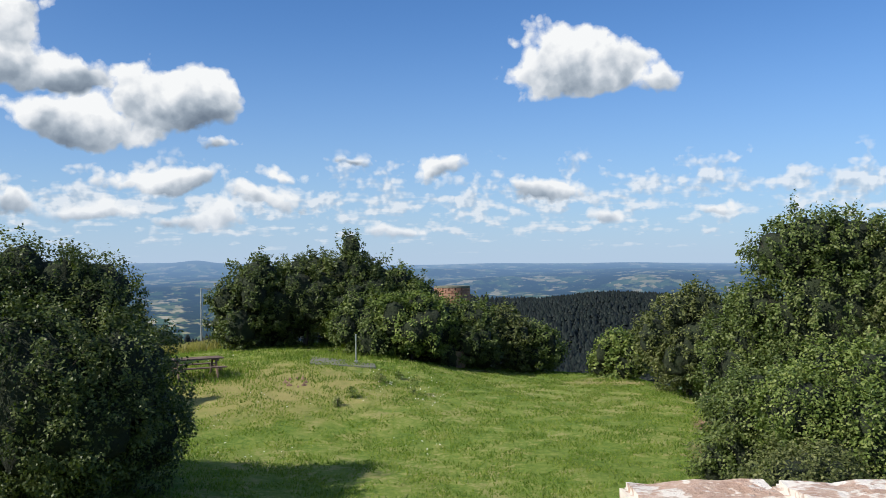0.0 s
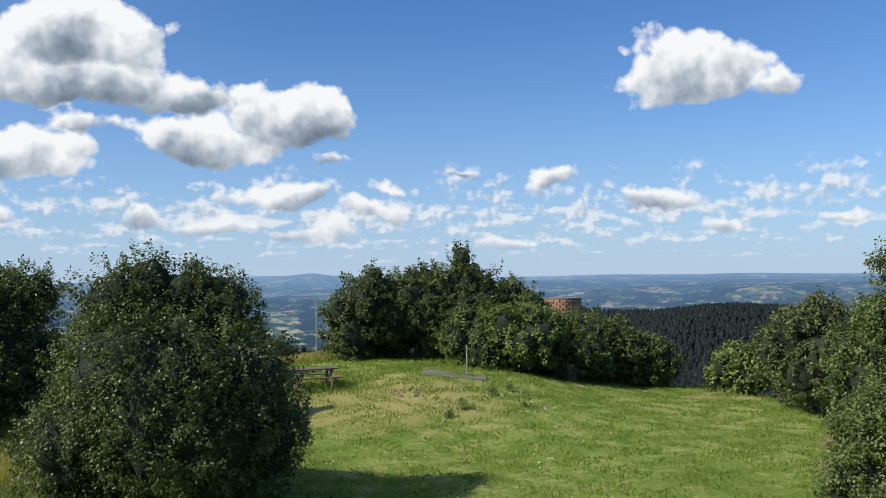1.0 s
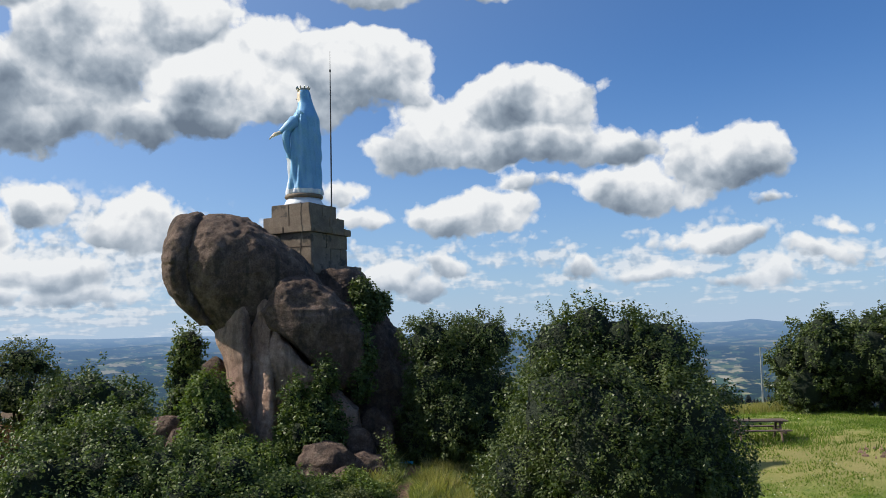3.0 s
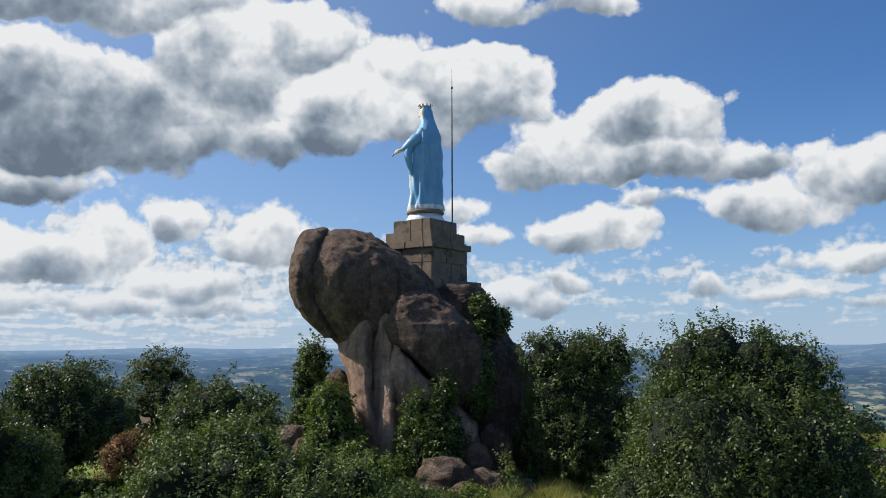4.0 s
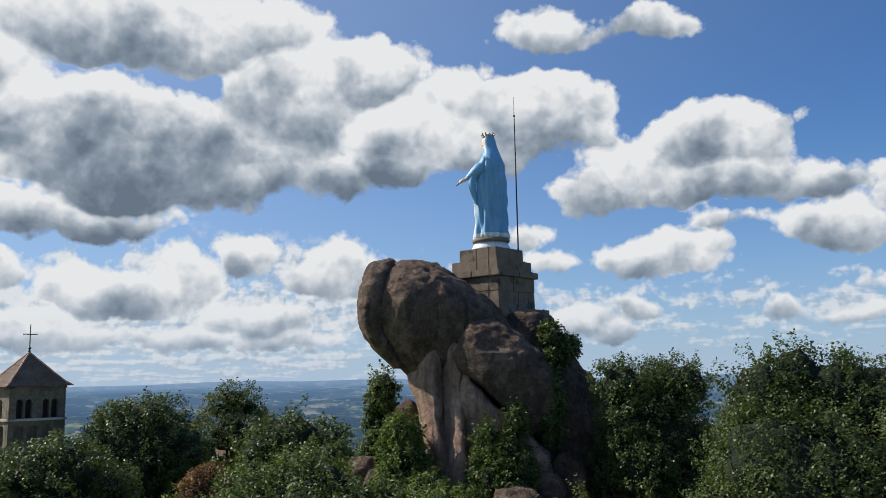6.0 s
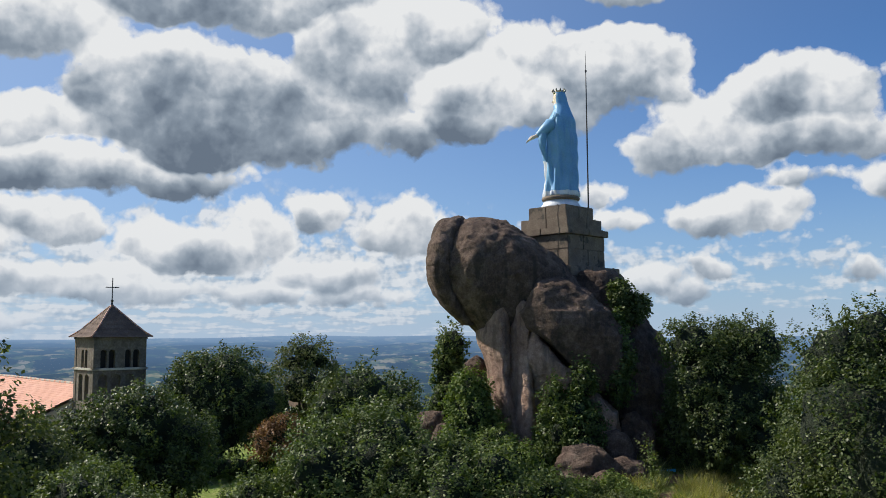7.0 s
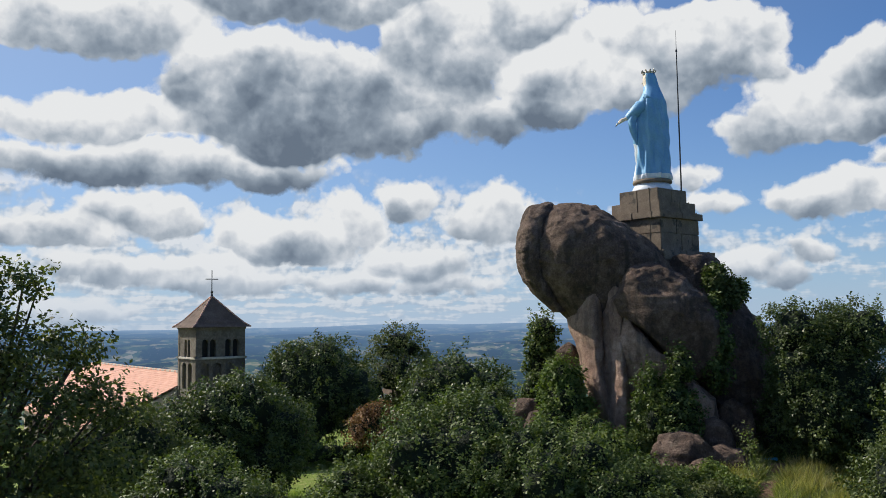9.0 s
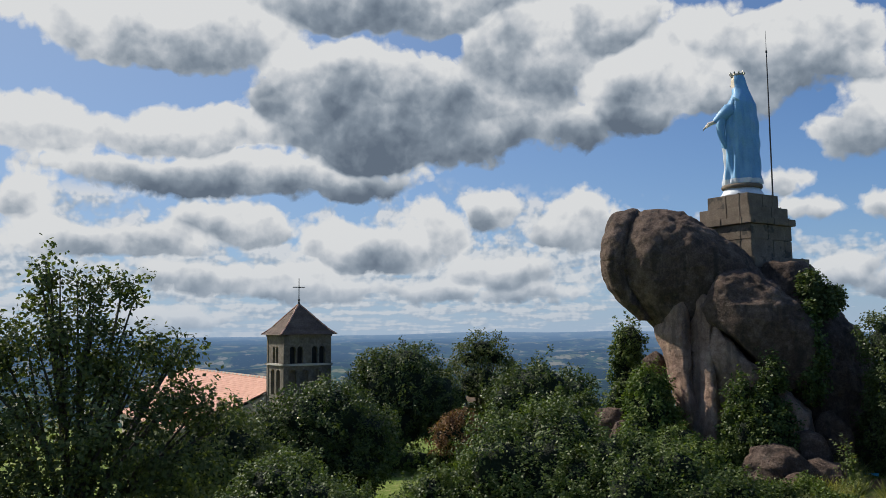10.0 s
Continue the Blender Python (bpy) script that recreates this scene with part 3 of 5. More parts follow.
def far_height(x, y):
    r = np.hypot(x, y)
    az = np.arctan2(-x, y)
    rise = np.clip((r - 900) / 4000, 0, 1)
    z = -158 + 140 * rise ** 0.85
    roll = np.sin(az * 9 + r * 0.0031) * np.sin(r * 0.0042 + az * 5) + 0.6 * np.sin(az * 23 + r * 0.0063 + 1)
    z += roll * (7 + 7 * rise) * ease(900, 1500, r) * (1 - 0.75 * rise)
    d = np.degrees(az)
    # a wooded ridge across the valley, and far hills
    z += 36 * np.exp(-(((d + 10.5) / 8.5) ** 2)) * np.exp(-((r - 1750) / 330) ** 2)
    z += 26 * np.exp(-(((d + 15) / 9.0) ** 2)) * np.exp(-((r - 3300) / 500) ** 2)
    z += 38 * np.exp(-(((d - 15.5) / 5.5) ** 2)) * np.exp(-((r - 4550) / 260) ** 2) + 14 * np.exp(-(((d - 15.8) / 1.0) ** 2)) * np.exp(-((r - 4600) / 200) ** 2)
    # rolling ridges one behind the other
    for k, (r0, wd, hh, fa, ph) in enumerate(((1500, 210, 15, 13, 0.4), (2150, 240, 17, 10, 2.1), (2900, 260, 16, 12, 4.0), (3700, 260, 17, 9, 1.2), (4650, 200, 20, 11, 3.0))):
        crest = r0 + 160 * np.sin(az * fa * 0.7 + ph * 2)
        z += hh * (0.55 + 0.45 * np.sin(az * fa + ph) + 0.2 * np.sin(az * fa * 3.1 + ph)) * np.exp(-((r - crest) / wd) ** 2)
    z += 14 * np.exp(-(((d - 66) / 11) ** 2)) * np.exp(-((r - 3500) / 400) ** 2) + 9 * np.exp(-(((d - 85) / 9) ** 2)) * np.exp(-((r - 4400) / 300) ** 2)
    return z


def sheet(name, radii, angles, fn, mat, smooth=True):
    """A sheet of ground in rings round the hilltop."""
    a, r = np.meshgrid(np.radians(angles), radii)
    x, y = -np.sin(a) * r, np.cos(a) * r
    v = np.stack([x, y, fn(x, y)], -1).reshape(-1, 3)
    m, n = len(radii), len(angles)
    i, j = np.meshgrid(np.arange(m - 1), np.arange(n), indexing="ij")
    q = i * n + j
    k = i * n + (j + 1) % n
    f = np.concatenate([np.stack([q, q + n, k + n], -1).reshape(-1, 3), np.stack([q, k + n, k], -1).reshape(-1, 3)])
    return tri_mesh(name, v, f, [mat], smooth=smooth)


ANG = np.concatenate([np.arange(-40, 100, 0.6), np.arange(100, 320, 5.0)])
ground = new("ground", sheet("ground", np.concatenate([[0.02], np.geomspace(2, 120, 120), np.geomspace(125, 4930, 60)]), ANG, height, GROUND))
tagged(ground, "green hilltop meadow with mown lawn, dry patches and bare soil", "ground", kind="structure")
ANG2 = np.concatenate([np.arange(-40, 100, 0.25), np.arange(100, 320, 4.0)])
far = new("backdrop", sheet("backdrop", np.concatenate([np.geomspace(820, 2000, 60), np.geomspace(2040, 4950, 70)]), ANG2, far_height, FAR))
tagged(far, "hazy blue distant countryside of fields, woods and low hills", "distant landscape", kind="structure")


def gz(x, y):
    return float(height(np.array([x]), np.array([y]))[0])


def on_ground(az, d, sink=0.0):
    q = heading(az, d)
    return Vector((q.x, q.y, gz(q.x, q.y) - sink))


# ---- plants ----
rng = np.random.default_rng(7)


def unit(v):
    return v / np.maximum(np.linalg.norm(v, axis=-1, keepdims=True), 1e-6)


def leaf_cards(pos, out, size, droop=0.2, wide=0.55, lift=0.55):
    """Folded leaves: at each place one leaf of two triangles, facing roughly out and up."""
    n = len(pos)
    nrm = unit(out * 0.7 + np.array([0, 0, lift]) + rng.normal(0, 0.55, (n, 3)))
    d = rng.normal(0, 1, (n, 3)) + out * 0.8 - np.array([0, 0, droop])
    d = unit(d - nrm * np.sum(d * nrm, 1, keepdims=True))
    s = np.cross(nrm, d)
    L = size * rng.uniform(0.6, 1.25, (n, 1))
    mid = pos + d * L * 0.5 - nrm * L * 0.10
    v = np.stack([pos, mid + s * L * wide * 0.5 + nrm * L * 0.1, pos + d * L, mid - s * L * wide * 0.5 + nrm * L * 0.1], 1).reshape(-1, 3)
    b4 = np.arange(n)[:, None] * 4
    f = np.concatenate([b4 + np.array([0, 1, 2]), b4 + np.array([0, 2, 3])])
    return v, f


def lumpy(n, centre, radii, seed, rough=0.16):
    """Points on a knobbly ellipsoid, with their outward directions."""
    d = unit(rng.normal(0, 1, (n, 3)))
    ph = np.random.default_rng(seed).uniform(0, 6.28, 6)
    k = 1 + rough * (np.sin(d[:, 0] * 5 + ph[0]) * np.sin(d[:, 1] * 6 + ph[1]) + np.sin(d[:, 2] * 7 + ph[2]) * np.sin(d[:, 0] * 8 + ph[3]) * 0.8)
    return centre + d * radii * k[:, None], d


def crown_mesh(name, lobes, leaves_n, size, mat, spray=30, spread=0.19, shoots=0, shoot_len=0.6, core=0.72, depth=0.27, wide=0.64):
    """A crown: sprays of leaves over knobbly lobes, upright shoots that break the outline, and a core coloured dark as
    inner shade.
    """
    area = np.array([(r[0] * r[1] + r[0] * r[2] + r[1] * r[2]) for _, r in lobes])
    share = area / area.sum()
    P, O = [], []
    for i, (c, r) in enumerate(lobes):
        n = max(3, int(leaves_n * 0.78 * share[i] / spray))
        q, d = lumpy(n, np.array(c), np.array(r), i + 3)
        q = q - d * (np.array(r) * depth) * (rng.random((n, 1)) ** 2)
        keep = np.ones(n, bool)
        for j, (c2, r2) in enumerate(lobes):
            if j != i:
                keep &= (((q - np.array(c2)) / (np.array(r2) * 0.78)) ** 2).sum(1) > 1
        q, d = q[keep], d[keep]
        if len(q):
            axis = unit(d * 0.75 + np.array([0, 0, 0.75]) + rng.normal(0, 0.28, d.shape))
            t = rng.random((len(q), spray, 1)) - 0.35
            fat = spread * 0.36 * rng.uniform(0.6, 1.5, (len(q), 1, 1))
            side = rng.normal(0, 1, (len(q), spray, 3)) * fat * (1.0 - 0.5 * np.clip(t, 0, 1))
            pts = q[:, None] + axis[:, None] * t * spread * 1.7 + side
            P.append(pts.reshape(-1, 3))
            O.append(unit((side / fat * 0.6 + d[:, None] * 0.8)).reshape(-1, 3))
    if shoots:
        top = np.array([c[2] + r[2] for c, r in lobes])
        for s in range(shoots):
            i = rng.choice(len(lobes), p=share)
            q, d = lumpy(1, np.array(lobes[i][0]), np.array(lobes[i][1]), i + 3)
            if d[0, 2] < 0.05:
                continue
            axis = unit(d * 0.55 + np.array([0, 0, 1.0]) + rng.normal(0, 0.15, (1, 3)))
            k = 26
            ln = shoot_len * 0.7 * rng.uniform(0.5, 1.3)
            t = np.linspace(-0.2, 1, k)[:, None]
            P.append(q + axis * t * ln + rng.normal(0, 1, (k, 3)) * size * 0.6 * (1.2 - t))
            O.append(np.repeat(axis, k, 0))
    P, O = np.concatenate(P), np.concatenate(O)
    v, f = leaf_cards(P, O, size * 1.02, wide=wide)
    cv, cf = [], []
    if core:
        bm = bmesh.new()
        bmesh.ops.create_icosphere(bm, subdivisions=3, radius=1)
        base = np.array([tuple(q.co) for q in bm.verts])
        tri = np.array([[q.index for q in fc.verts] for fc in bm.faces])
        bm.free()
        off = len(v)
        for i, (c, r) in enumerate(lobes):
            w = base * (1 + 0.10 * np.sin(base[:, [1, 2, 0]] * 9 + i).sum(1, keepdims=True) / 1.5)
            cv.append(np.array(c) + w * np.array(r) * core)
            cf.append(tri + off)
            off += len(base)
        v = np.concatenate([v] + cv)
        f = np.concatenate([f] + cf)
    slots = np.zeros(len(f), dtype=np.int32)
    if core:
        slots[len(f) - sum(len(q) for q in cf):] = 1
    return tri_mesh(name, v, f, [mat, CORE_SHADE], slots)


def limbs_mesh(name, base, lobes, radius, fork=0.35):
    """A tapered trunk that forks towards each lobe of the crown."""
    b0 = Vector(base)
    top = Vector(np.mean([c for c, _ in lobes], 0))
    stem = b0.lerp(top, fork)
    stem.x, stem.y = b0.x + (stem.x - b0.x) * 0.4, b0.y + (stem.y - b0.y) * 0.4
    pieces = [tube([b0 - Vector((0, 0, 0.3)), b0 + Vector((0, 0, 0.25)), b0.lerp(stem, 0.5) + Vector((0.05, 0.04, 0)), stem], [radius * 1.35, radius * 1.05, radius * 0.85, radius * 0.7], 9)]
    for c, r in lobes:
        e = Vector(c) + Vector((0, 0, r[2] * 0.35))
        m1 = stem.lerp(e, 0.45) + Vector((random.uniform(-0.15, 0.15), random.uniform(-0.15, 0.15), 0.15))
        pieces.append(tube([stem - Vector((0, 0, radius)), m1, e], [radius * 0.55, radius * 0.32, radius * 0.08], 6))
        for _ in range(3):
            d = Vector((random.uniform(-1, 1) * r[0], random.uniform(-1, 1) * r[1], random.uniform(-0.1, 0.9) * r[2])) * 0.8
            pieces.append(tube([m1, m1.lerp(Vector(c) + d, 0.6), Vector(c) + d], [radius * 0.25, radius * 0.15, radius * 0.04], 5))
    v, f = gather(pieces)
    return tri_mesh(name, v, f, [BARK], smooth=True)


def plant(name, az, d, lobes, mat, n, size, label, category, trunk=0.08, group="", base=None, **kw):
    """A shrub or tree. Lobes: (to the right, away, height above the base, radii) seen from the lookout."""
    at = base or on_ground(az, d)
    ob = thing(name, at, label, category, group, turn=az)
    ls = [((u, w, h), (ru, rw, rh)) for u, w, h, ru, rw, rh in lobes]
    if trunk:
        part_mesh("trunk", limbs_mesh("trunk", (0, 0, 0), ls, trunk), ob)
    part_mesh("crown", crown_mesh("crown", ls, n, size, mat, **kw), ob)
    return ob


def dome(w, h, k=7, seed=1, low=0.0, squash=1.0):
    """Lobes that make up a rounded bush w metres wide and h high, full to the ground."""
    rr = random.Random(seed)
    ls = [(0, 0, h * 0.46, w * 0.40, w * 0.40 * squash, h * 0.46)]
    for i in range(k):
        a = 2 * math.pi * i / k + rr.uniform(-0.3, 0.3)
        hh = h * rr.uniform(0.18, 0.66)
        rad = w * rr.uniform(0.17, 0.23)
        reach = w * 0.5 * math.sqrt(max(0.05, 1 - (max(hh - h * 0.35, 0) / (h * 0.62)) ** 2)) - rad * 0.85
        ls.append((math.cos(a) * reach, math.sin(a) * reach * squash, hh, rad, rad, rad * rr.uniform(1.0, 1.5)))
    for i in range(3):
        a = rr.uniform(0, 6.28)
        ls.append((math.cos(a) * w * 0.15, math.sin(a) * w * 0.15, h * rr.uniform(0.74, 0.82), w * 0.16, w * 0.16, h * 0.18))
    return ls

# ---- the rock with the statue ----
SITE_AZ, SITE_D = 44.43, 30.0
SITE = heading(SITE_AZ, SITE_D)


def rock(name, slices, seed, label="", lumps=0.16, mat=None, n=84, levels=80, corner=0.75, parent=None, facets=3, skew=0.0):
    """A boulder from level outlines (height, left, right, near, far), with broken faces and grain."""
    s = np.array(slices, float)
    s = s[np.argsort(s[:, 0])]
    zz = np.linspace(s[0, 0], s[-1, 0], levels)
    cols = [np.interp(zz, s[:, 0], s[:, k]) for k in range(1, 5)]
    v, f = [], []
    for i, z in enumerate(zz):
        u0, u1, w0, w1 = (c[i] for c in cols)
        for j in range(n):
            a = 2 * math.pi * j / n
            ca, sa = math.cos(a), math.sin(a)
            x = (u0 + u1) / 2 + math.copysign(abs(ca) ** corner, ca) * (u1 - u0) / 2
            y = (w0 + w1) / 2 + math.copysign(abs(sa) ** corner, sa) * (w1 - w0) / 2
            y -= skew * (x - (u0 + u1) / 2)
            q = Vector((x, y, z))
            o = Vector((seed * 7.3, seed * 3.1, seed * 1.7))
            low = noise.fractal(q * 0.55 + o, 1.0, 2.0, 3)
            fine = noise.fractal(q * 2.4 + o, 0.9, 2.1, 4)
            ridge = noise.ridged_multi_fractal(q * 0.45 + o, 0.9, 2.0, 3, 1.0, 2.0) - 1.0
            crack = noise.ridged_multi_fractal(q * 1.3 + o, 1.0, 2.1, 4, 1.0, 2.0) - 1.1
            pit = noise.fractal(q * 6.0 + o, 0.8, 2.1, 3)
            dv = noise.voronoi(q * 0.9 + o)[0]
            chip = min(dv[1] - dv[0], 0.22) / 0.22 - 1.0
            push = lumps * (low * 1.0 + fine * 0.42 + ridge * 0.22 - 0.30 * max(crack, 0.0) + 0.24 * pit) + 0.045 * chip
            dirn = Vector((ca, sa, 0.25 * low))
            q = q + dirn * push
            v.append((q.x, q.y, q.z + lumps * 0.5 * fine))
    # broken planes
    V = np.array(v)
    mid = V.mean(0)
    rr = np.random.default_rng(seed)
    for _ in range(facets):
        nv = rr.normal(0, 1, 3) * np.array([1, 1, 0.7])
        nv /= np.linalg.norm(nv)
        dots = (V - mid) @ nv
        over = np.maximum(dots - dots.max() * rr.uniform(0.82, 0.95), 0)
        V -= np.outer(over * 0.8, nv)
    v = [tuple(q) for q in V]
    for i in range(levels - 1):
        for j in range(n):
            a, c = i * n + j, i * n + (j + 1) % n
            f.append((a, c, c + n, a + n))
    for i, flip in ((0, True), (levels - 1, False)):
        ring = list(range(i * n, i * n + n))
        mid = tuple(np.mean([v[q] for q in ring], 0) + np.array([0, 0, 0.0 if flip else 0.12]))
        v.append(mid)
        m = len(v) - 1
        for j in range(n):
            tri = (ring[j], ring[(j + 1) % n], m)
            f.append(tri[::-1] if flip else tri)
    me = mesh_of(name, v, f, [mat or GRANITE], smooth=True)
    ob = new(name, me)
    if parent:
        ob.parent = parent
    if label:
        tagged(ob, label)
    return ob


outcrop = thing("rock_outcrop", (SITE.x, SITE.y, 0), "weathered pinkish granite outcrop with an overhanging boulder", "rock", turn=SITE_AZ)
rock("boulder", [(8.98, -3.1, -2.2, -0.2, 1.2), (8.86, -3.4, -1.75, -0.8, 1.7), (8.6, -3.65, -1.35, -1.3, 2.0), (8.2, -3.85, -0.8, -1.75, 2.3), (7.7, -4.05, -0.22, -2.0, 2.4), (7.3, -4.18, 0.2, -2.1, 2.4),
                 (6.9, -4.22, 0.55, -2.1, 2.4), (6.4, -4.1, 0.8, -2.0, 2.3), (5.95, -3.7, 0.9, -1.85, 2.2), (5.4, -3.2, 0.9, -1.65, 2.0), (4.95, -2.75, 0.9, -1.5, 1.8), (4.2, -2.5, 0.8, -1.3, 1.6), (3.0, -2.2, 0.8, -1.0, 1.5)], 1, "overhanging rounded boulder", 0.11, parent=outcrop, levels=120, n=160, facets=2)
rock("slab", [(9.06, -3.75, -3.25, -0.1, 1.2), (8.9, -4.1, -3.1, -0.9, 1.6), (8.5, -4.3, -3.1, -1.35, 1.9), (8.0, -4.44, -3.2, -1.65, 2.0), (7.3, -4.48, -3.3, -1.85, 2.0), (6.8, -4.42, -3.3, -1.8, 2.0), (6.3, -4.24, -3.2, -1.65, 1.9), (5.85, -3.85, -3.0, -1.45, 1.6), (5.3, -3.3, -2.7, -1.1, 1.4)], 21, "split slab at the boulder's edge", 0.07, parent=outcrop, facets=1, n=110, levels=100)
rock("pillar", [(6.5, -2.6, -1.7, -1.5, -0.4), (5.6, -2.75, -1.6, -1.55, -0.3), (4.8, -2.78, -1.65, -1.6, 0.0), (4.2, -2.6, -1.6, -1.7, 0.2), (2.9, -2.35, -1.5, -1.8, 0.4), (1.5, -1.95, -1.1, -1.9, 0.4), (0.2, -1.9, -0.9, -2.1, 0.5)], 2, parent=outcrop, mat=GRANITE_PINK, lumps=0.12, facets=5, skew=1.2)
rock("pillar", [(6.4, -1.9, -0.9, -1.5, -0.6), (5.5, -1.95, -0.9, -1.75, -0.6), (4.6, -1.95, -0.85, -1.9, -0.4), (3.0, -1.9, -0.8, -2.0, -0.2), (1.6, -1.75, -0.7, -2.3, 0.0), (0.2, -1.6, -0.5, -2.5, 0.0)], 3, parent=outcrop, mat=GRANITE_PINK, lumps=0.12, facets=5, skew=1.2)
rock("buttress", [(5.9, -1.45, -1.0, -1.6, -0.8), (5.2, -1.5, -0.9, -2.0, -0.8), (4.6, -1.5, -0.4, -2.3, -0.6), (4.1, -1.5, 0.05, -2.4, -0.4), (3.5, -1.45, 0.8, -2.45, 0.0), (2.6, -1.4, 1.7, -2.5, 0.2), (1.4, -1.45, 1.9, -2.7, 0.4), (0.0, -1.6, 2.0, -2.9, 0.5)], 4, "split granite buttress", 0.13, parent=outcrop, mat=GRANITE_PINK, facets=8, corner=0.6, skew=0.6)
rock("front_block", [(6.78, -0.5, 0.1, -2.0, -0.8), (6.55, -0.8, 0.6, -2.5, -0.5), (6.05, -0.98, 1.15, -2.8, -0.3), (5.65, -1.22, 1.65, -2.95, -0.2), (5.2, -1.05, 1.9, -3.0, 0.0), (4.8, -0.6, 2.0, -3.0, 0.0), (4.35, -0.1, 2.05, -2.95, 0.2), (3.9, 0.35, 2.05, -2.8, 0.2), (3.2, 1.0, 2.05, -2.5, 0.2)], 5, "angular granite block", 0.14, parent=outcrop, corner=0.55, facets=7)
rock("slope", [(7.12, 0.2, 2.0, -0.3, 3.3), (6.95, 0.1, 2.25, -0.5, 3.6), (6.35, 0.0, 2.5, -0.7, 3.8), (5.8, 0.0, 2.75, -0.9, 4.0), (5.2, 0.0, 3.15, -1.1, 4.0), (4.9, 0.0, 3.5, -1.2, 4.0), (4.45, 0.0, 3.8, -1.3, 4.2), (3.6, 0.0, 4.0, -1.4, 4.3), (2.0, 0.0, 3.9, -1.6, 4.4), (0.2, -0.2, 4.0, -1.8, 4.6)], 6, "dark shaded granite shoulder", 0.16, parent=outcrop)
rock("slope", [(6.9, -1.2, 1.2, -0.4, 2.6), (5.0, -2.0, 1.5, -0.6, 3.0), (0.0, -2.0, 1.8, -0.8, 3.2)], 7, parent=outcrop)
rock("chockstone", [(4.15, -3.1, -2.75, 0.8, 1.4), (3.95, -3.35, -2.6, 0.5, 1.7), (3.4, -3.4, -2.5, 0.4, 1.9), (1.0, -3.3, -2.3, 0.3, 2.0)], 8, parent=outcrop, lumps=0.08)

# loose boulders
def boulder(az, d, w, dep, h, seed, label, mat=None, sink=0.25, turn=0):
    at = on_ground(az, d, sink)
    ob = rock("boulder", [(h + sink, -w * 0.25, w * 0.2, -dep * 0.2, dep * 0.25), (h * 0.86 + sink, -w * 0.38, w * 0.36, -dep * 0.36, dep * 0.4), (h * 0.5 + sink, -w * 0.5, w * 0.48, -dep * 0.5, dep * 0.5), (0, -w * 0.52, w * 0.54, -dep * 0.52, dep * 0.52)], seed, label, min(0.16, w * 0.10), mat, 40, 26, corner=0.6, facets=6 if w > 0.5 else 0)
    ob.matrix_world = pose(at.x, at.y, at.z, 0, 0, az + turn)
    return tagged(ob, category="boulder")


boulder(52.7, 32.0, 1.5, 1.3, 2.6, 11, "grey granite boulder among shrubs beside the outcrop")
boulder(52.0, 31.0, 1.2, 1.2, 1.9, 12, "rounded granite boulder half hidden by shrubs")
boulder(42.9, 26.0, 1.9, 1.4, 0.95, 13, "brown granite boulder in front of the outcrop", GRANITE, turn=-12)
boulder(41.7, 25.0, 0.9, 0.8, 0.5, 14, "brown granite boulder sunk in the grass")
boulder(44.2, 22.6, 0.9, 0.7, 0.4, 17, "low granite stone among weeds")
boulder(40.9, 26.8, 1.05, 0.7, 1.15, 15, "upright block of layered granite")
boulder(40.5, 25.9, 1.3, 0.8, 0.6, 16, "flat granite block by the path", GRANITE)
boulder(39.7, 27.9, 1.2, 0.6, 1.55, 18, "large dark stone against the outcrop")

# ---- the plinth ----
PLINTH = SITE + Vector((math.cos(radians(SITE_AZ)), math.sin(radians(SITE_AZ)), 0)) * 0.11 + heading(SITE_AZ, 1.6)
Z0 = 7.30
plinth = thing("statue_plinth", (PLINTH.x, PLINTH.y, Z0), "stepped plinth of dressed brown granite blocks on the outcrop", "plinth", turn=SITE_AZ + 53)


def course(name, s, z0, z1, cuts, label=""):
    """A course of dressed stones round a square of side s."""
    ob = None
    g = 0.006
    h = s / 2
    core = part("core", block(-h + 0.05, h - 0.05, -h + 0.05, h - 0.05, z0 + 0.01, z1 - 0.01), ASHLAR, plinth)
    t = min(0.42, s * 0.22)
    for side in range(4):
        xs = [-h] + [-h + t + (s - 2 * t) * c for c in cuts] + [h - t]
        for x0, x1 in zip(xs, xs[1:]):
            bm = block(x0 + g, x1 - g, -h, -h + t, z0 + g * 0.5, z1 - g * 0.5, 0.018, rough=0.006)
            bmesh.ops.rotate(bm, verts=bm.verts, matrix=Matrix.Rotation(side * math.pi / 2, 3, "Z"))
            part("stone", bm, ASHLAR, plinth)


course("foot", 2.95, -0.35, 0.0, (0.4, 1.0))
course("shaft", 2.2, 0.0, 0.62, (0.55, 1.0))
course("shaft", 2.2, 0.62, 1.13, (0.35, 1.0))
course("cornice", 2.42, 1.13, 1.36, (0.5, 1.0))
course("step", 2.07, 1.36, 1.74, (0.6, 1.0))
course("step", 1.66, 1.74, 2.2, (0.45, 1.0))

# ---- the statue: one painted body ----
part("drum", turned([(r, z + 2.2) for r, z in [(0.72, 0.0), (0.72, 0.05), (0.66, 0.14), (0.60, 0.26)]], 32), PALE, plinth, "white painted stone drum", True)
part("rim", turned([(r, z + 2.2) for r, z in [(0.60, 0.26), (0.67, 0.28), (0.69, 0.34), (0.66, 0.40), (0.58, 0.42)]], 32), ASHLAR, plinth, "dark stone moulding", True)


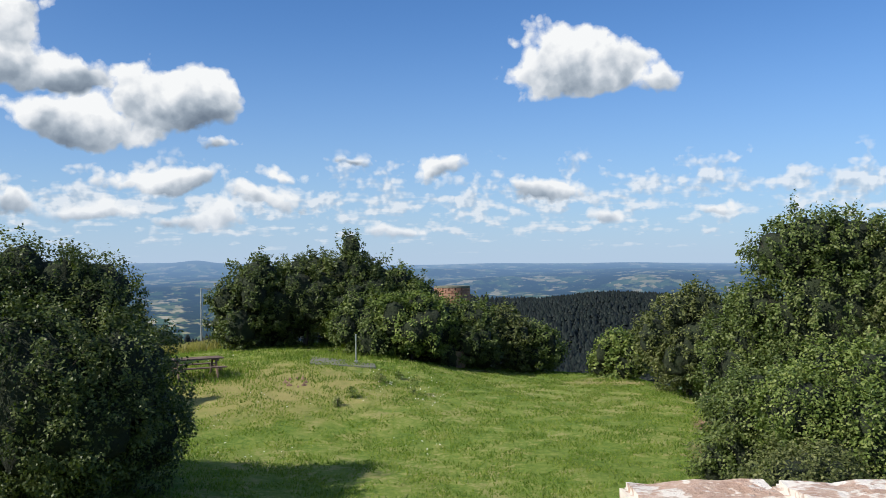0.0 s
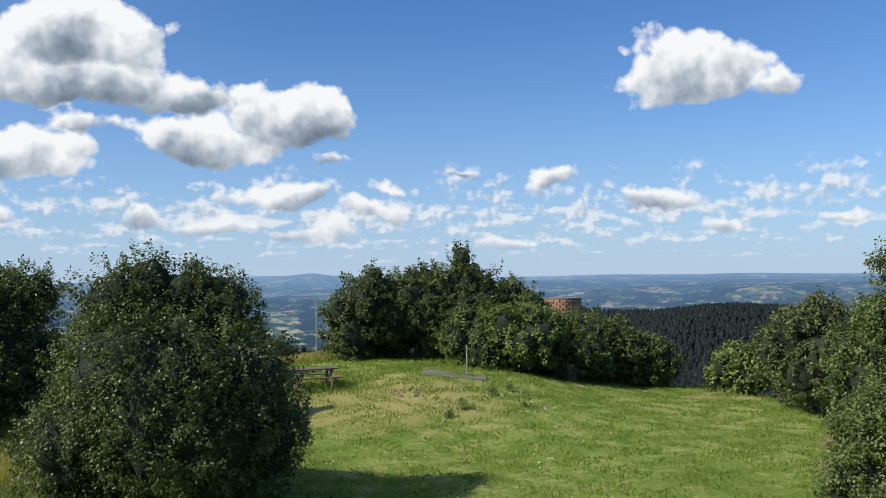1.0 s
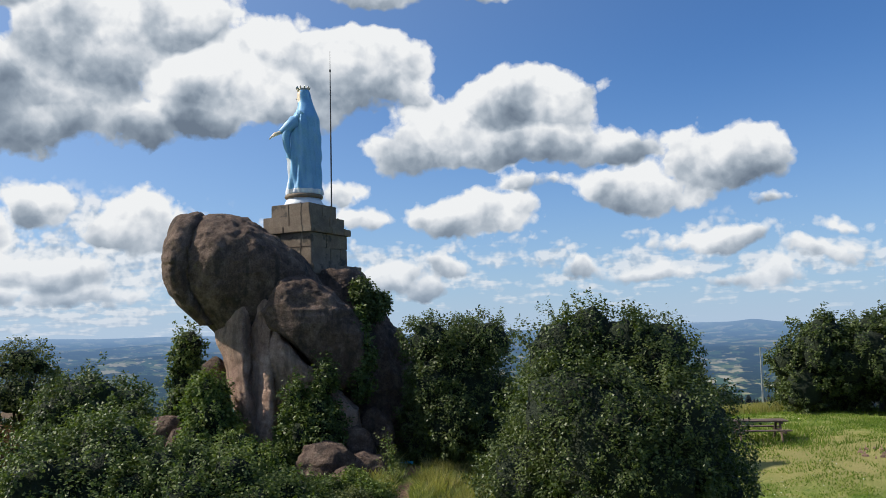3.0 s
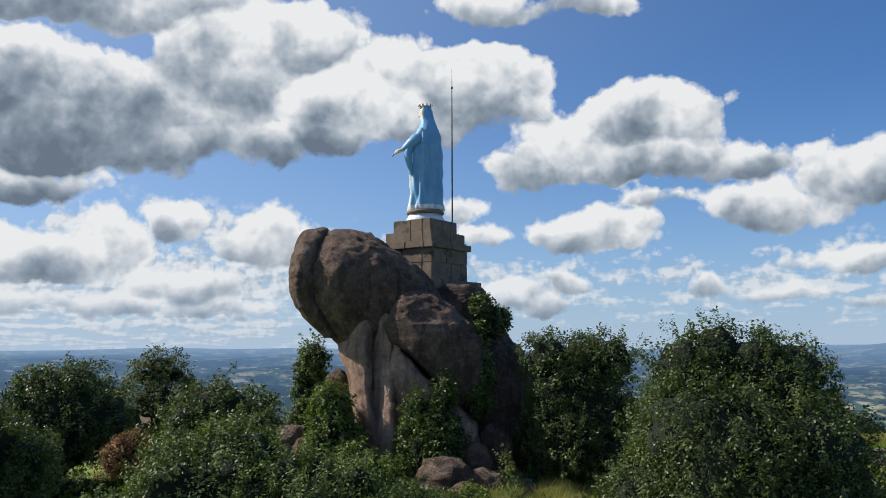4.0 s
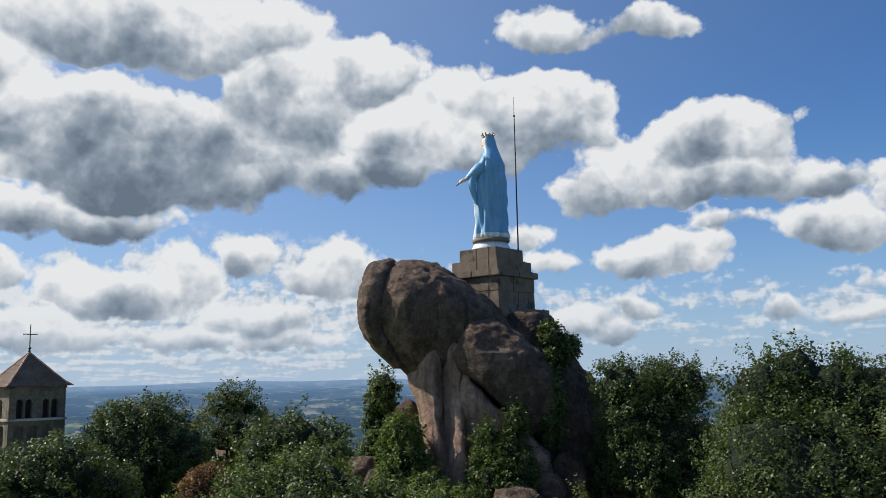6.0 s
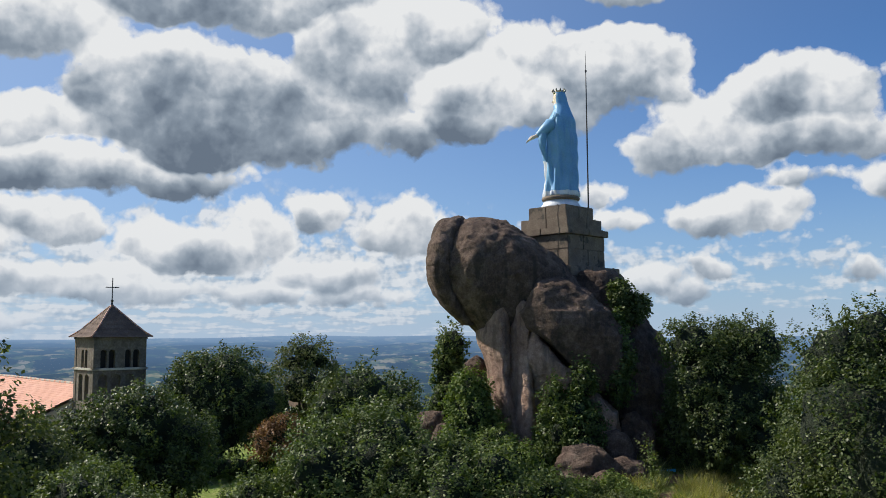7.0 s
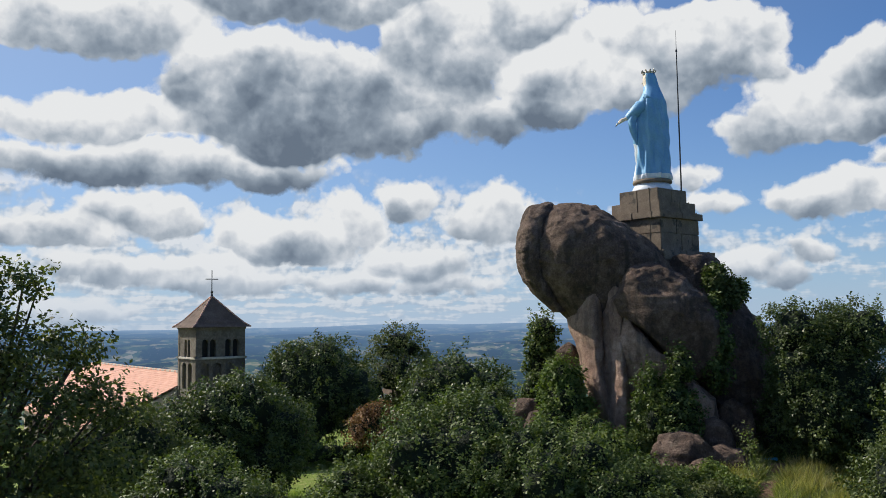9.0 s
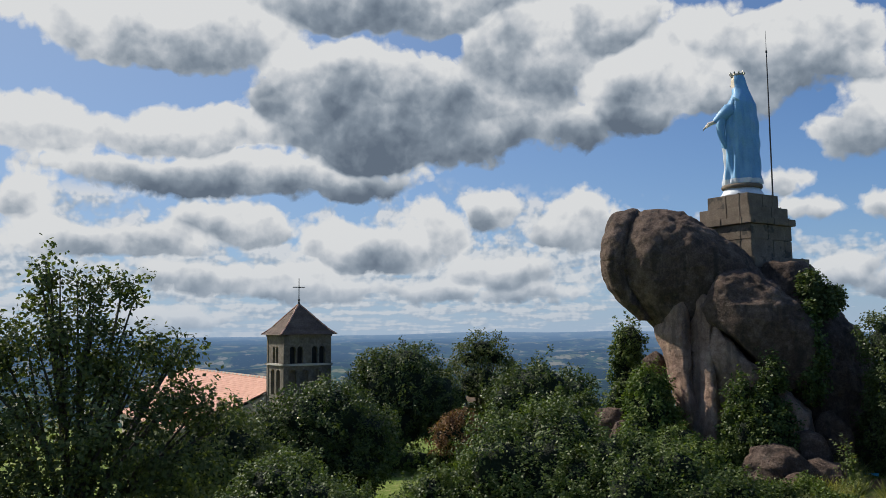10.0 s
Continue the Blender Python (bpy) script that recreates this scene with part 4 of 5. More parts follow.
def statue_mesh():
    # height, front reach, back reach, half breadth
    rows = [(0.0, 0.55, 0.60, 0.56), (0.12, 0.56, 0.62, 0.57), (0.6, 0.52, 0.62, 0.55), (1.2, 0.53, 0.61, 0.58), (1.7, 0.57, 0.60, 0.62), (2.1, 0.54, 0.59, 0.66),
            (2.5, 0.46, 0.57, 0.68), (2.8, 0.37, 0.54, 0.66), (3.0, 0.29, 0.49, 0.56), (3.18, 0.20, 0.42, 0.43), (3.34, 0.20, 0.36, 0.32), (3.5, 0.24, 0.31, 0.27), (3.7, 0.25, 0.27, 0.25), (3.84, 0.21, 0.22, 0.21), (3.93, 0.08, 0.09, 0.08)]
    R = np.array(rows)
    n, m = 72, 90
    zz = np.linspace(0, 3.93, m)
    v, f, slot = [], [], []
    for i, z in enumerate(zz):
        fr, bk, sd = (float(np.interp(z, R[:, 0], R[:, k])) for k in (1, 2, 3))
        for j in range(n):
            a = 2 * math.pi * j / n
            ca, sa = math.cos(a), math.sin(a)
            drape = ease(3.15, 2.6, np.array([z]))[0]
            fold = drape * 0.046 * (math.sin(a * 9 + z * 1.3 + 1.2 * math.sin(z * 1.1)) + 0.6 * math.sin(a * 17 - z * 2.0)) * (0.5 + 0.7 * (1 - z / 4))
            sash = drape * 0.016 * math.sin((z - 0.55 * ca) * 9 + a) * ease(0.7, 1.4, np.array([z]))[0]
            k = fold + sash
            hem = 0.05 * ease(0.35, 0.0, np.array([z]))[0] * math.sin(a * 11)
            x = (-fr if ca > 0 else -bk) * ca
            x += -ca * (k + hem)
            y = sa * (sd + k + hem)
            # the hood stands back from the face
            if z > 3.36 and ca > 0.55 and z < 3.8:
                x += 0.03
                y *= 0.9
            v.append((x, y, z))
    for i in range(m - 1):
        for j in range(n):
            a, c = i * n + j, i * n + (j + 1) % n
            f.append((a, c, c + n, a + n))
            ca = math.cos(2 * math.pi * (j + 0.5) / n)
            z = zz[i]
            slot.append(1 if (z > 3.36 and z < 3.78 and ca > 0.35) else (2 if (z < 0.16 or (ca > 0.9 and 0.16 < z < 1.3)) else 0))
    v.append((0, 0, 3.96))
    for j in range(n):
        f.append(((m - 1) * n + j, (m - 1) * n + (j + 1) % n, len(v) - 1))
        slot.append(0)
    v.append((0, 0, 0.0))
    for j in range(n):
        f.append(((j + 1) % n, j, len(v) - 1))
        slot.append(0)

    def add(pv, pf, s):
        o = len(v)
        v.extend(tuple(q) for q in pv)
        f.extend(tuple(i + o for i in q) for q in pf)
        slot.extend([s] * len(pf))

    for sgn in (-1, 1):
        # sleeve, hanging cloth and open palm
        add(*tube([(0.02, 0.44 * sgn, 2.85), (-0.24, 0.50 * sgn, 2.58), (-0.50, 0.50 * sgn, 2.36), (-0.74, 0.46 * sgn, 2.20)], [0.24, 0.25, 0.21, 0.13], 16), 0)
        if sgn > 0:
            continue
        add(*tube([(-0.50, 0.50 * sgn, 2.30), (-0.58, 0.52 * sgn, 2.05), (-0.56, 0.52 * sgn, 1.78), (-0.50, 0.50 * sgn, 1.5), (-0.44, 0.46 * sgn, 1.22)], [0.16, 0.15, 0.13, 0.10, 0.03], 12), 0)
        add(*tube([(-0.70, 0.48 * sgn, 2.22), (-0.84, 0.48 * sgn, 2.17), (-0.96, 0.48 * sgn, 2.13), (-1.05, 0.48 * sgn, 2.06)], [0.075, 0.065, 0.075, 0.05], 10), 1)
        for k in range(4):
            y = 0.48 * sgn + (k - 1.5) * 0.033
            add(*tube([(-1.02, y, 2.08), (-1.10, y * 1.02, 2.02), (-1.16, y * 1.03, 1.94)], [0.026, 0.022, 0.012], 6), 1)
        add(*tube([(-0.94, 0.48 * sgn - 0.06, 2.13), (-1.0, 0.48 * sgn - 0.1, 2.06), (-1.02, 0.48 * sgn - 0.11, 1.99)], [0.028, 0.024, 0.012], 6), 1)
        # toe of the robe
    add(*tube([(-0.20, 0, 3.56), (-0.245, 0, 3.53), (-0.235, 0, 3.5)], [0.03, 0.024, 0.02], 6), 1)
    # crown: a band with eight fleurons
    k = 24
    band = []
    for ring, (r, z) in enumerate(((0.205, 3.80), (0.225, 3.90), (0.205, 3.90), (0.185, 3.80))):
        band += [(0.0 + r * math.cos(2 * math.pi * i / k), r * math.sin(2 * math.pi * i / k), z) for i in range(k)]
    bf = [(q * k + i, q * k + (i + 1) % k, ((q + 1) % 4) * k + (i + 1) % k, ((q + 1) % 4) * k + i) for q in range(4) for i in range(k)]
    add(band, bf, 3)
    for i in range(10):
        a = 2 * math.pi * i / 10
        add(*tube([(0.215 * math.cos(a), 0.215 * math.sin(a), 3.88), (0.24 * math.cos(a), 0.24 * math.sin(a), 3.93), (0.25 * math.cos(a), 0.25 * math.sin(a), 3.98)], [0.02, 0.034, 0.012], 6), 3)
    return mesh_of("statue", v, f, [BLUE, CREAM, PALE, GILT], slot, True)


statue = new("statue", statue_mesh())
statue.matrix_world = pose(PLINTH.x, PLINTH.y, Z0 + 2.62, 0, 0, SITE_AZ - 5)
tagged(statue, "tall sky-blue painted robed figure with open palms and crown", "statue")

mast_at = PLINTH + Vector((math.cos(radians(SITE_AZ)), math.sin(radians(SITE_AZ)), 0)) * 1.0 + heading(SITE_AZ, 0.45)
mast = thing("lightning_rod", (mast_at.x, mast_at.y, Z0 + 1.74), "slender dark iron lightning rod beside the statue", "lightning rod")
part("pole", turned([(0.028, 0.0), (0.026, 3.0), (0.02, 5.0), (0.016, 5.6)], 10), IRON, mast)
part("tip", turned([(0.034, 5.6), (0.034, 5.67), (0.012, 5.7), (0.004, 6.4)], 8), IRON, mast)
part("foot", turned([(0.09, 0.0), (0.09, 0.04), (0.05, 0.06)], 10), IRON, mast)

# ---- the lookout the camera stands on ----
lookout = thing("lookout_platform", (0, 0, 0), "masonry lookout platform with a lichened stone parapet", "lookout platform")
part("base", block(-1.2, 4.2, -2.5, 2.8, -0.9, 3.35, 0.03), GRANITE_PINK, lookout)
def coping(x0, x1, y0, y1, seed):
    bm = block(x0, x1, y0, y1, 3.98, 4.298, 0.02)
    bmesh.ops.subdivide_edges(bm, edges=bm.edges[:], cuts=5, use_grid_fill=True)
    for v in bm.verts:
        v.co += Vector((0, noise.noise(v.co * 5) * 0.022, noise.noise(v.co * 7 + Vector((seed, 0, 0))) * 0.018))
    return bm
part("parapet", block(0.60, 4.1, 2.36, 2.75, 3.35, 3.98, 0.02), LEDGE, lookout)
for i, (x0, x1) in enumerate(((0.55, 1.02), (1.03, 1.55), (1.56, 2.2), (2.21, 2.9), (2.91, 4.1))):
    part("coping_stone", coping(x0, x1, 2.34, 2.79, i), LEDGE, lookout, smooth=False)

# ---- the church ----
TOWER = heading(72.72, 85.0)
GZ = gz(TOWER.x, TOWER.y)
church = thing("church", (TOWER.x, TOWER.y, 0), "old stone church with square belfry and clay-tiled roofs", "church", turn=72.72 + 21)
S = 2.3


def arch(x, z0, z1, w, y, depth, parent, name, mat, frame=0.0):
    """A round-headed plate: an opening's recess shown by painted dark, or its surround."""
    bm = bmesh.new()
    pts = [(x - w / 2, z0), (x + w / 2, z0)] + [(x + w / 2 * math.cos(a), z1 - w / 2 + w / 2 * math.sin(a)) for a in [math.pi * k / 8 for k in range(9)]]
    fr = [bm.verts.new((px, y, pz)) for px, pz in pts]
    bk = [bm.verts.new((px, y + depth, pz)) for px, pz in pts]
    bm.faces.new(fr)
    bm.faces.new(bk[::-1])
    for i in range(len(pts)):
        bm.faces.new((fr[i], fr[(i + 1) % len(pts)], bk[(i + 1) % len(pts)], bk[i]))
    return bm


# the walls of the belfry, each pierced by its arches
for k in range(4):
    # piers and spandrels left standing between the openings
    wall = part("wall", block(-S, S - 0.5, -S, -S + 0.5, GZ - 0.4, -0.8), CHURCH, church)
    wall.matrix_local = pose(0, 0, 0, 0, 0, 90 * k)
    def add(x0, x1, z0, z1, y0=-S, y1=-S + 0.5, mat=CHURCH, nm="pier"):
        o = part(nm, block(x0, x1, y0, y1, z0, z1, 0.02), mat, wall)
        return o
    up = [(-1.45, 0.55), (-0.72, 0.55), (0.72, 0.55), (1.45, 0.55)] if k % 2 == 0 else [(-0.42, 0.6), (0.42, 0.6)]
    low = [(-1.5, 0.8), (-0.3, 0.8), (0.9, 0.8)] if k % 2 == 0 else [(-0.75, 0.95), (0.75, 0.95)]
    for rowset, z0, z1, top in ((low, -0.8, 1.6, 1.95), (up, 2.15, 3.75, 4.85)):
        edges = [-S] + [e for x, w in rowset for e in (x - w / 2, x + w / 2)] + [S - 0.5]
        for a, c in zip(edges[::2], edges[1::2]):
            add(a, c, z0, z1 - 0.25)
        # the heads of the arches
        bm = bmesh.new()
        for x, w in rowset:
            n = 8
            arc = [(x + w / 2 * math.cos(math.pi * i / n), z1 - 0.25 + (0.25 / (w / 2)) * w / 2 * math.sin(math.pi * i / n)) for i in range(n + 1)]
            for (xa, za), (xb, zb) in zip(arc, arc[1:]):
                q = [bm.verts.new(c3) for c3 in ((xa, -S, za), (xb, -S, zb), (xb, -S, z1 + 0.02), (xa, -S, z1 + 0.02))]
                q2 = [bm.verts.new(c3) for c3 in ((xa, -S + 0.5, za), (xb, -S + 0.5, zb), (xb, -S + 0.5, z1 + 0.02), (xa, -S + 0.5, z1 + 0.02))]
                bm.faces.new(q)
                bm.faces.new(q2[::-1])
                bm.faces.new((q[0], q[1], q2[1], q2[0]))
        for a, c in zip(edges[::2], edges[1::2]):
            block(a, c, -S, -S + 0.5, z1 - 0.25, z1 + 0.02, bm=bm)
        block(-S, S - 0.5, -S, -S + 0.5, z1 + 0.02, top, bm=bm)
        part("spandrel", bm, CHURCH, wall)
        for x, w in rowset:
            part("shade_panel" if rowset is up else "recess", block(x - w / 2, x + w / 2, -S + 0.38, -S + 0.49, z0, z1), SHADE_HOLE if rowset is up else CHURCH, wall)
    # corner buttress strip and string course
    add(-S - 0.06, -S + 0.42, GZ - 0.4, 1.95, -S - 0.06, -S + 0.05, nm="corner_strip")
    add(-S - 0.05, -S + 0.36, 2.15, 4.7, -S - 0.05, -S + 0.05, nm="corner_strip")
    add(-S - 0.16, S + 0.16, 1.95, 2.15, -S - 0.16, -S + 0.5, CHURCH_PALE, "string_course")
    add(-S - 0.12, S + 0.12, 4.66, 4.86, -S - 0.12, -S + 0.5, CHURCH, "cornice")


def hip_roof():
    """The belfry's pyramid with sprocketed eaves, in courses of tiles."""
    bm = bmesh.new()
    prof = [(2.74, 4.84), (2.28, 5.2), (1.66, 5.85), (1.0, 6.6), (0.02, 7.75)]
    pr = np.array(prof)
    rows = 26
    hs = np.linspace(4.84, 7.75, rows + 1)
    def wd(h):
        return float(np.interp(h, pr[:, 1], pr[:, 0]))
    last = None
    corners = ((-1, -1), (1, -1), (1, 1), (-1, 1))
    for a, c in zip(hs, hs[1:]):
        w0, w1 = wd(a), wd(c)
        lo = [bm.verts.new((sx * (w0 + 0.03), sy * (w0 + 0.03), a)) for sx, sy in corners]
        hi = [bm.verts.new((sx * w1, sy * w1, c)) for sx, sy in corners]
        for i in range(4):
            bm.faces.new((lo[i], lo[(i + 1) % 4], hi[(i + 1) % 4], hi[i]))
            if last:
                bm.faces.new((last[i], last[(i + 1) % 4], lo[(i + 1) % 4], lo[i]))
        if not last:
            bm.faces.new(lo[::-1])
        last = hi
    bm.faces.new(last)
    return bm


roof = part("roof", hip_roof(), TILE_BROWN, church, "steep pyramid roof of old brown tiles")
for sx, sy in ((-1, -1), (1, -1), (1, 1), (-1, 1)):
    pv, pf = tube([(sx * 2.76, sy * 2.76, 4.88), (sx * 2.28, sy * 2.28, 5.25), (sx * 1.66, sy * 1.66, 5.9), (sx * 1.0, sy * 1.0, 6.65), (0, 0, 7.78)], [0.07, 0.07, 0.07, 0.07, 0.07], 6)
    part_mesh("hip_ridge", mesh_of("hip_ridge", pv, pf, [TILE_PINK]), roof)
crs = part("cross", turned([(0.13, 7.6), (0.1, 7.9), (0.05, 8.05), (0.04, 10.2)], 8), IRON, church, "iron cross on the belfry")
part("crossbar", block(-0.62, 0.62, -0.035, 0.035, 9.3, 9.38, 0.01), IRON, crs)
part("ball", turned([(0.02, 7.98), (0.13, 8.08), (0.13, 8.16), (0.02, 8.26)], 10), IRON, crs)


def gable(x0, x1, yr, ye0, ye1, zr, ze, name, mat, label=""):
    """A tiled roof with its ridge along x: courses of tiles on both slopes."""
    bm = bmesh.new()
    n = 18
    prof = []
    for ye, order in ((ye0, range(n)), (ye1, range(n - 1, -1, -1))):
        for i in order:
            ends = [(ye + (yr - ye) * i / n, ze + (zr - ze) * i / n + 0.04), (ye + (yr - ye) * (i + 1) / n, ze + (zr - ze) * (i + 1) / n)]
            prof += ends if ye == ye0 else ends[::-1]
    prof = [prof[0]] + [q for k, q in enumerate(prof[1:]) if math.dist(q, prof[k]) > 0.005]
    sec = [[bm.verts.new((x, y, z)) for y, z in prof] + [bm.verts.new((x, y, z - 0.12)) for y, z in prof[::-1]] for x in (x0, x1)]
    m = len(sec[0])
    for i in range(m):
        bm.faces.new((sec[0][i], sec[0][(i + 1) % m], sec[1][(i + 1) % m], sec[1][i]))
    return part(name, bm, mat, church, label)


def gable_walls(x0, x1, y0, y1, z1, zr, mat, nm="wall"):
    bm = block(x0, x1, y0, y1, GZ - 0.4, z1)
    ym = (y0 + y1) / 2
    for x in (x0, x1):
        s = 0.45 if x == x0 else -0.45
        t = [bm.verts.new(k) for k in ((x, y0, z1), (x, y1, z1), (x, ym, zr), (x + s, y0, z1), (x + s, y1, z1), (x + s, ym, zr))]
        bm.faces.new(t[:3])
        bm.faces.new(t[3:])
    return part(nm, bm, mat, church)


# nave running away behind the tower, with a lower aisle, and the choir in front
ALONG = pose(0, 0, 0, 0, 0, -90)


def along(o):
    o.matrix_local = ALONG
    return o


along(gable(-42.0, -S - 0.02, -0.3, -6.2, 5.6, 0.35, -2.3, "roof", TILE_PINK, "long nave roof of new pink clay tiles"))
along(gable_walls(-41.6, -S - 0.1, -5.7, 5.1, -2.5, 0.15, RENDER_WALL))
along(gable(-36.0, -6.0, -5.8, -9.8, -5.75, -2.95, -4.5, "aisle_roof", TILE_PINK, "lower aisle roof of pink clay tiles"))
along(part("aisle_wall", block(-35.6, -6.3, -9.4, -5.75, GZ - 0.4, -4.55), RENDER_WALL, church))
for x in (-32, -27, -23, -19, -15, -11):
    along(part("window", arch(x, -6.3, -5.0, 0.8, -9.44, 0.1, church, "window", SHADE_HOLE), SHADE_HOLE, church))
    along(part("buttress", block(x + 1.6, x + 2.2, -10.0, -9.4, GZ - 0.4, -5.0, 0.04), CHURCH, church))
# ridge tiles, piece by piece
for i in range(74):
    bm = turned([(0.13, -0.26), (0.15, 0.26)], 8)
    bmesh.ops.rotate(bm, verts=bm.verts, matrix=Matrix.Rotation(math.pi / 2, 3, "Y"))
    bmesh.ops.translate(bm, verts=bm.verts, vec=(-S - 0.4 - i * 0.51, -0.3, 0.40))
    along(part("ridge_tile", bm, CHURCH_PALE if i % 3 else TILE_PINK, church))
along(gable(S + 0.02, 14.0, 0.0, -3.7, 3.7, -1.3, -4.3, "roof", TILE_BROWN, "choir roof of dark tiles"))
along(gable_walls(S + 0.1, 13.6, -3.2, 3.2, -4.4, -1.5, CHURCH))
for y in (-1.9, 1.9):
    along(part("window", arch(y, -7.0, -5.0, 0.7, -3.24, 0.1, church, "window", SHADE_HOLE), SHADE_HOLE, church)).matrix_local = ALONG @ pose(8, 0, 0)

# ---- shrubs and trees round the lawn ----
SH = "broadleaf shrubs on the hilltop"
plant("bush", 24.7, 21.0, dome(5.9, 5.2, 13, 4) + [(1.2, 0.3, 4.35, 0.9, 0.9, 0.9), (-1.2, -0.2, 4.35, 0.9, 0.9, 0.95), (-0.4, 0, 4.7, 0.7, 0.7, 0.95), (0.4, 0, 4.5, 0.8, 0.8, 0.85)], LEAF_DARK, 210000, 0.078, "large dense dark green bush beside the lawn", "bush", 0.12, SH, shoots=240, shoot_len=0.4)
plant("bush", 34.3, 28.0, dome(3.9, 4.75, 8, 9) + [(-0.9, -0.3, 3.9, 0.9, 0.9, 0.85), (0.9, -0.2, 3.9, 0.9, 0.9, 0.8)], LEAF_DARK, 100000, 0.085, "upright dark bush beside the path and outcrop", "bush", 0.1, SH, shoots=120, shoot_len=0.5)

CL = "shrubs of the thicket beyond the lawn"
plant("tree", 12.2, 43.0, dome(4.6, 4.6, 9, 21), LEAF_DARK, 36000, 0.13, "dark rounded tree at the edge of the thicket", "tree", 0.12, CL, shoots=60, shoot_len=0.7)
plant("tree", 9.0, 43.5, dome(4.8, 4.7, 9, 22), LEAF_DARK, 36000, 0.13, "dark green tree in the thicket", "tree", 0.12, CL, shoots=60, shoot_len=0.7)
plant("tree", 6.0, 43.0, dome(4.6, 5.0, 9, 23) + [(0, 0, 4.9, 0.55, 0.55, 0.8)], LEAF_DARK, 36000, 0.13, "pointed dark tree standing above the thicket", "tree", 0.12, CL, shoots=110, shoot_len=1.0)
plant("tree", 3.2, 43.5, dome(4.6, 4.3, 9, 24), LEAF_MID, 36000, 0.13, "green tree in the thicket with pale shoots", "tree", 0.12, CL, shoots=90, shoot_len=0.8)
plant("shrub", 5.0, 40.5, dome(3.6, 2.9, 8, 25), LEAF_MID, 24000, 0.13, "lower green shrub at the foot of the thicket", "shrub", 0.07, CL, shoots=30, shoot_len=0.5)
plant("shrub", 2.1, 40.5, dome(4.4, 3.3, 9, 26), LEAF_LIGHT, 30000, 0.13, "fresh green shrub at the foot of the thicket", "shrub", 0.07, CL, shoots=40, shoot_len=0.5)
plant("shrub", -0.6, 42.5, dome(4.6, 3.2, 9, 27), LEAF_MID, 30000, 0.13, "mixed green shrub beside the old brick tower", "shrub", 0.09, CL, shoots=50, shoot_len=0.6)
plant("shrub", -3.4, 43.0, dome(4.0, 3.2, 8, 28), LEAF_OLIVE, 30000, 0.13, "olive green shrub of the thicket", "shrub", 0.08, CL, shoots=40, shoot_len=0.6)
plant("shrub", -5.9, 43.5, dome(3.0, 2.5, 8, 29), LEAF_MID, 20000, 0.13, "low shrub where the thicket ends", "shrub", 0.07, CL, shoots=30, shoot_len=0.4)
plant("shrub", -1.6, 41.0, dome(3.0, 2.2, 8, 30), LEAF_DARK, 17000, 0.13, "dark low shrub in front of the thicket", "shrub", 0.06, CL, shoots=20, shoot_len=0.4)
plant("shrub", 18.2, 50.0, dome(2.4, 1.6, 6, 31), LEAF_OLIVE, 6000, 0.16, "small yellowish shrub on the meadow's crest", "shrub", 0.05, "", shoots=30, shoot_len=0.4)
plant("shrub", 19.6, 38.0, dome(1.8, 2.6, 6, 32), LEAF_OLIVE, 5000, 0.14, "thin young shrub beside the picnic table", "shrub", 0.05, "", shoots=30, shoot_len=0.6)

RT = "trees beside the lawn's far edge"
plant("shrub", -11.3, 42.0, dome(2.6, 2.2, 8, 41), LEAF_LIGHT, 12000, 0.16, "bright green shrub on the lawn's edge", "shrub", 0.06, RT, shoots=40, shoot_len=0.4)
plant("tree", -15.6, 38.0, dome(4.8, 4.8, 9, 42), LEAF_OLIVE, 42000, 0.12, "olive tree with dry twigs on the lawn's edge", "tree", 0.12, RT, shoots=80, shoot_len=0.6)
plant("tree", -20.0, 33.0, dome(4.6, 5.4, 9, 43), LEAF_MID, 46000, 0.115, "green tree beside the lawn", "tree", 0.13, RT, shoots=80, shoot_len=0.7)
plant("tree", -23.4, 30.0, [(0, 0, 4.6, 2.0, 1.8, 2.0), (-1.1, 0, 6.5, 1.2, 1.2, 1.1), (0.6, 0.3, 6.8, 1.4, 1.4, 1.2), (-0.4, -0.3, 7.05, 1.1, 1.1, 0.9), (1.5, 0, 5.4, 1.2, 1.2, 1.2), (-1.9, 0, 4.8, 0.9, 0.9, 0.8), (-0.3, -0.6, 2.4, 2.2, 1.6, 1.7), (2.2, 0, 6.5, 0.9, 0.9, 0.8)], LEAF_MID, 60000, 0.115, "tall round-headed tree above the shrubs", "tree", 0.16, RT, shoots=60, shoot_len=0.6, wide=0.6)
plant("tree", -28.5, 30.0, [(0, 0, 4.4, 1.9, 1.9, 1.9), (-0.6, 0, 6.6, 1.1, 1.1, 1.1), (0.8, 0.2, 6.8, 1.3, 1.3, 1.2), (0, 0, 2.0, 2.0, 1.8, 1.6)], LEAF_OLIVE, 46000, 0.115, "tall tree at the end of the hedge", "tree", 0.16, RT, shoots=70, shoot_len=0.7)
plant("shrub", -19.9, 21.5, dome(2.9, 3.0, 9, 44), LEAF_MID, 52000, 0.08, "broad green shrub spilling over the lawn's edge", "shrub", 0.06, RT, shoots=140, shoot_len=0.4)
plant("shrub", -24.8, 20.0, dome(3.9, 3.7, 10, 45), LEAF_LIGHT, 72000, 0.08, "tall bright green shrub near the parapet", "shrub", 0.07, RT, shoots=220, shoot_len=0.5)
plant("shrub", -29.5, 22.0, dome(3.4, 4.0, 9, 46), LEAF_OLIVE, 44000, 0.085, "dry olive shrub with bare twigs", "shrub", 0.07, RT, shoots=160, shoot_len=0.5)
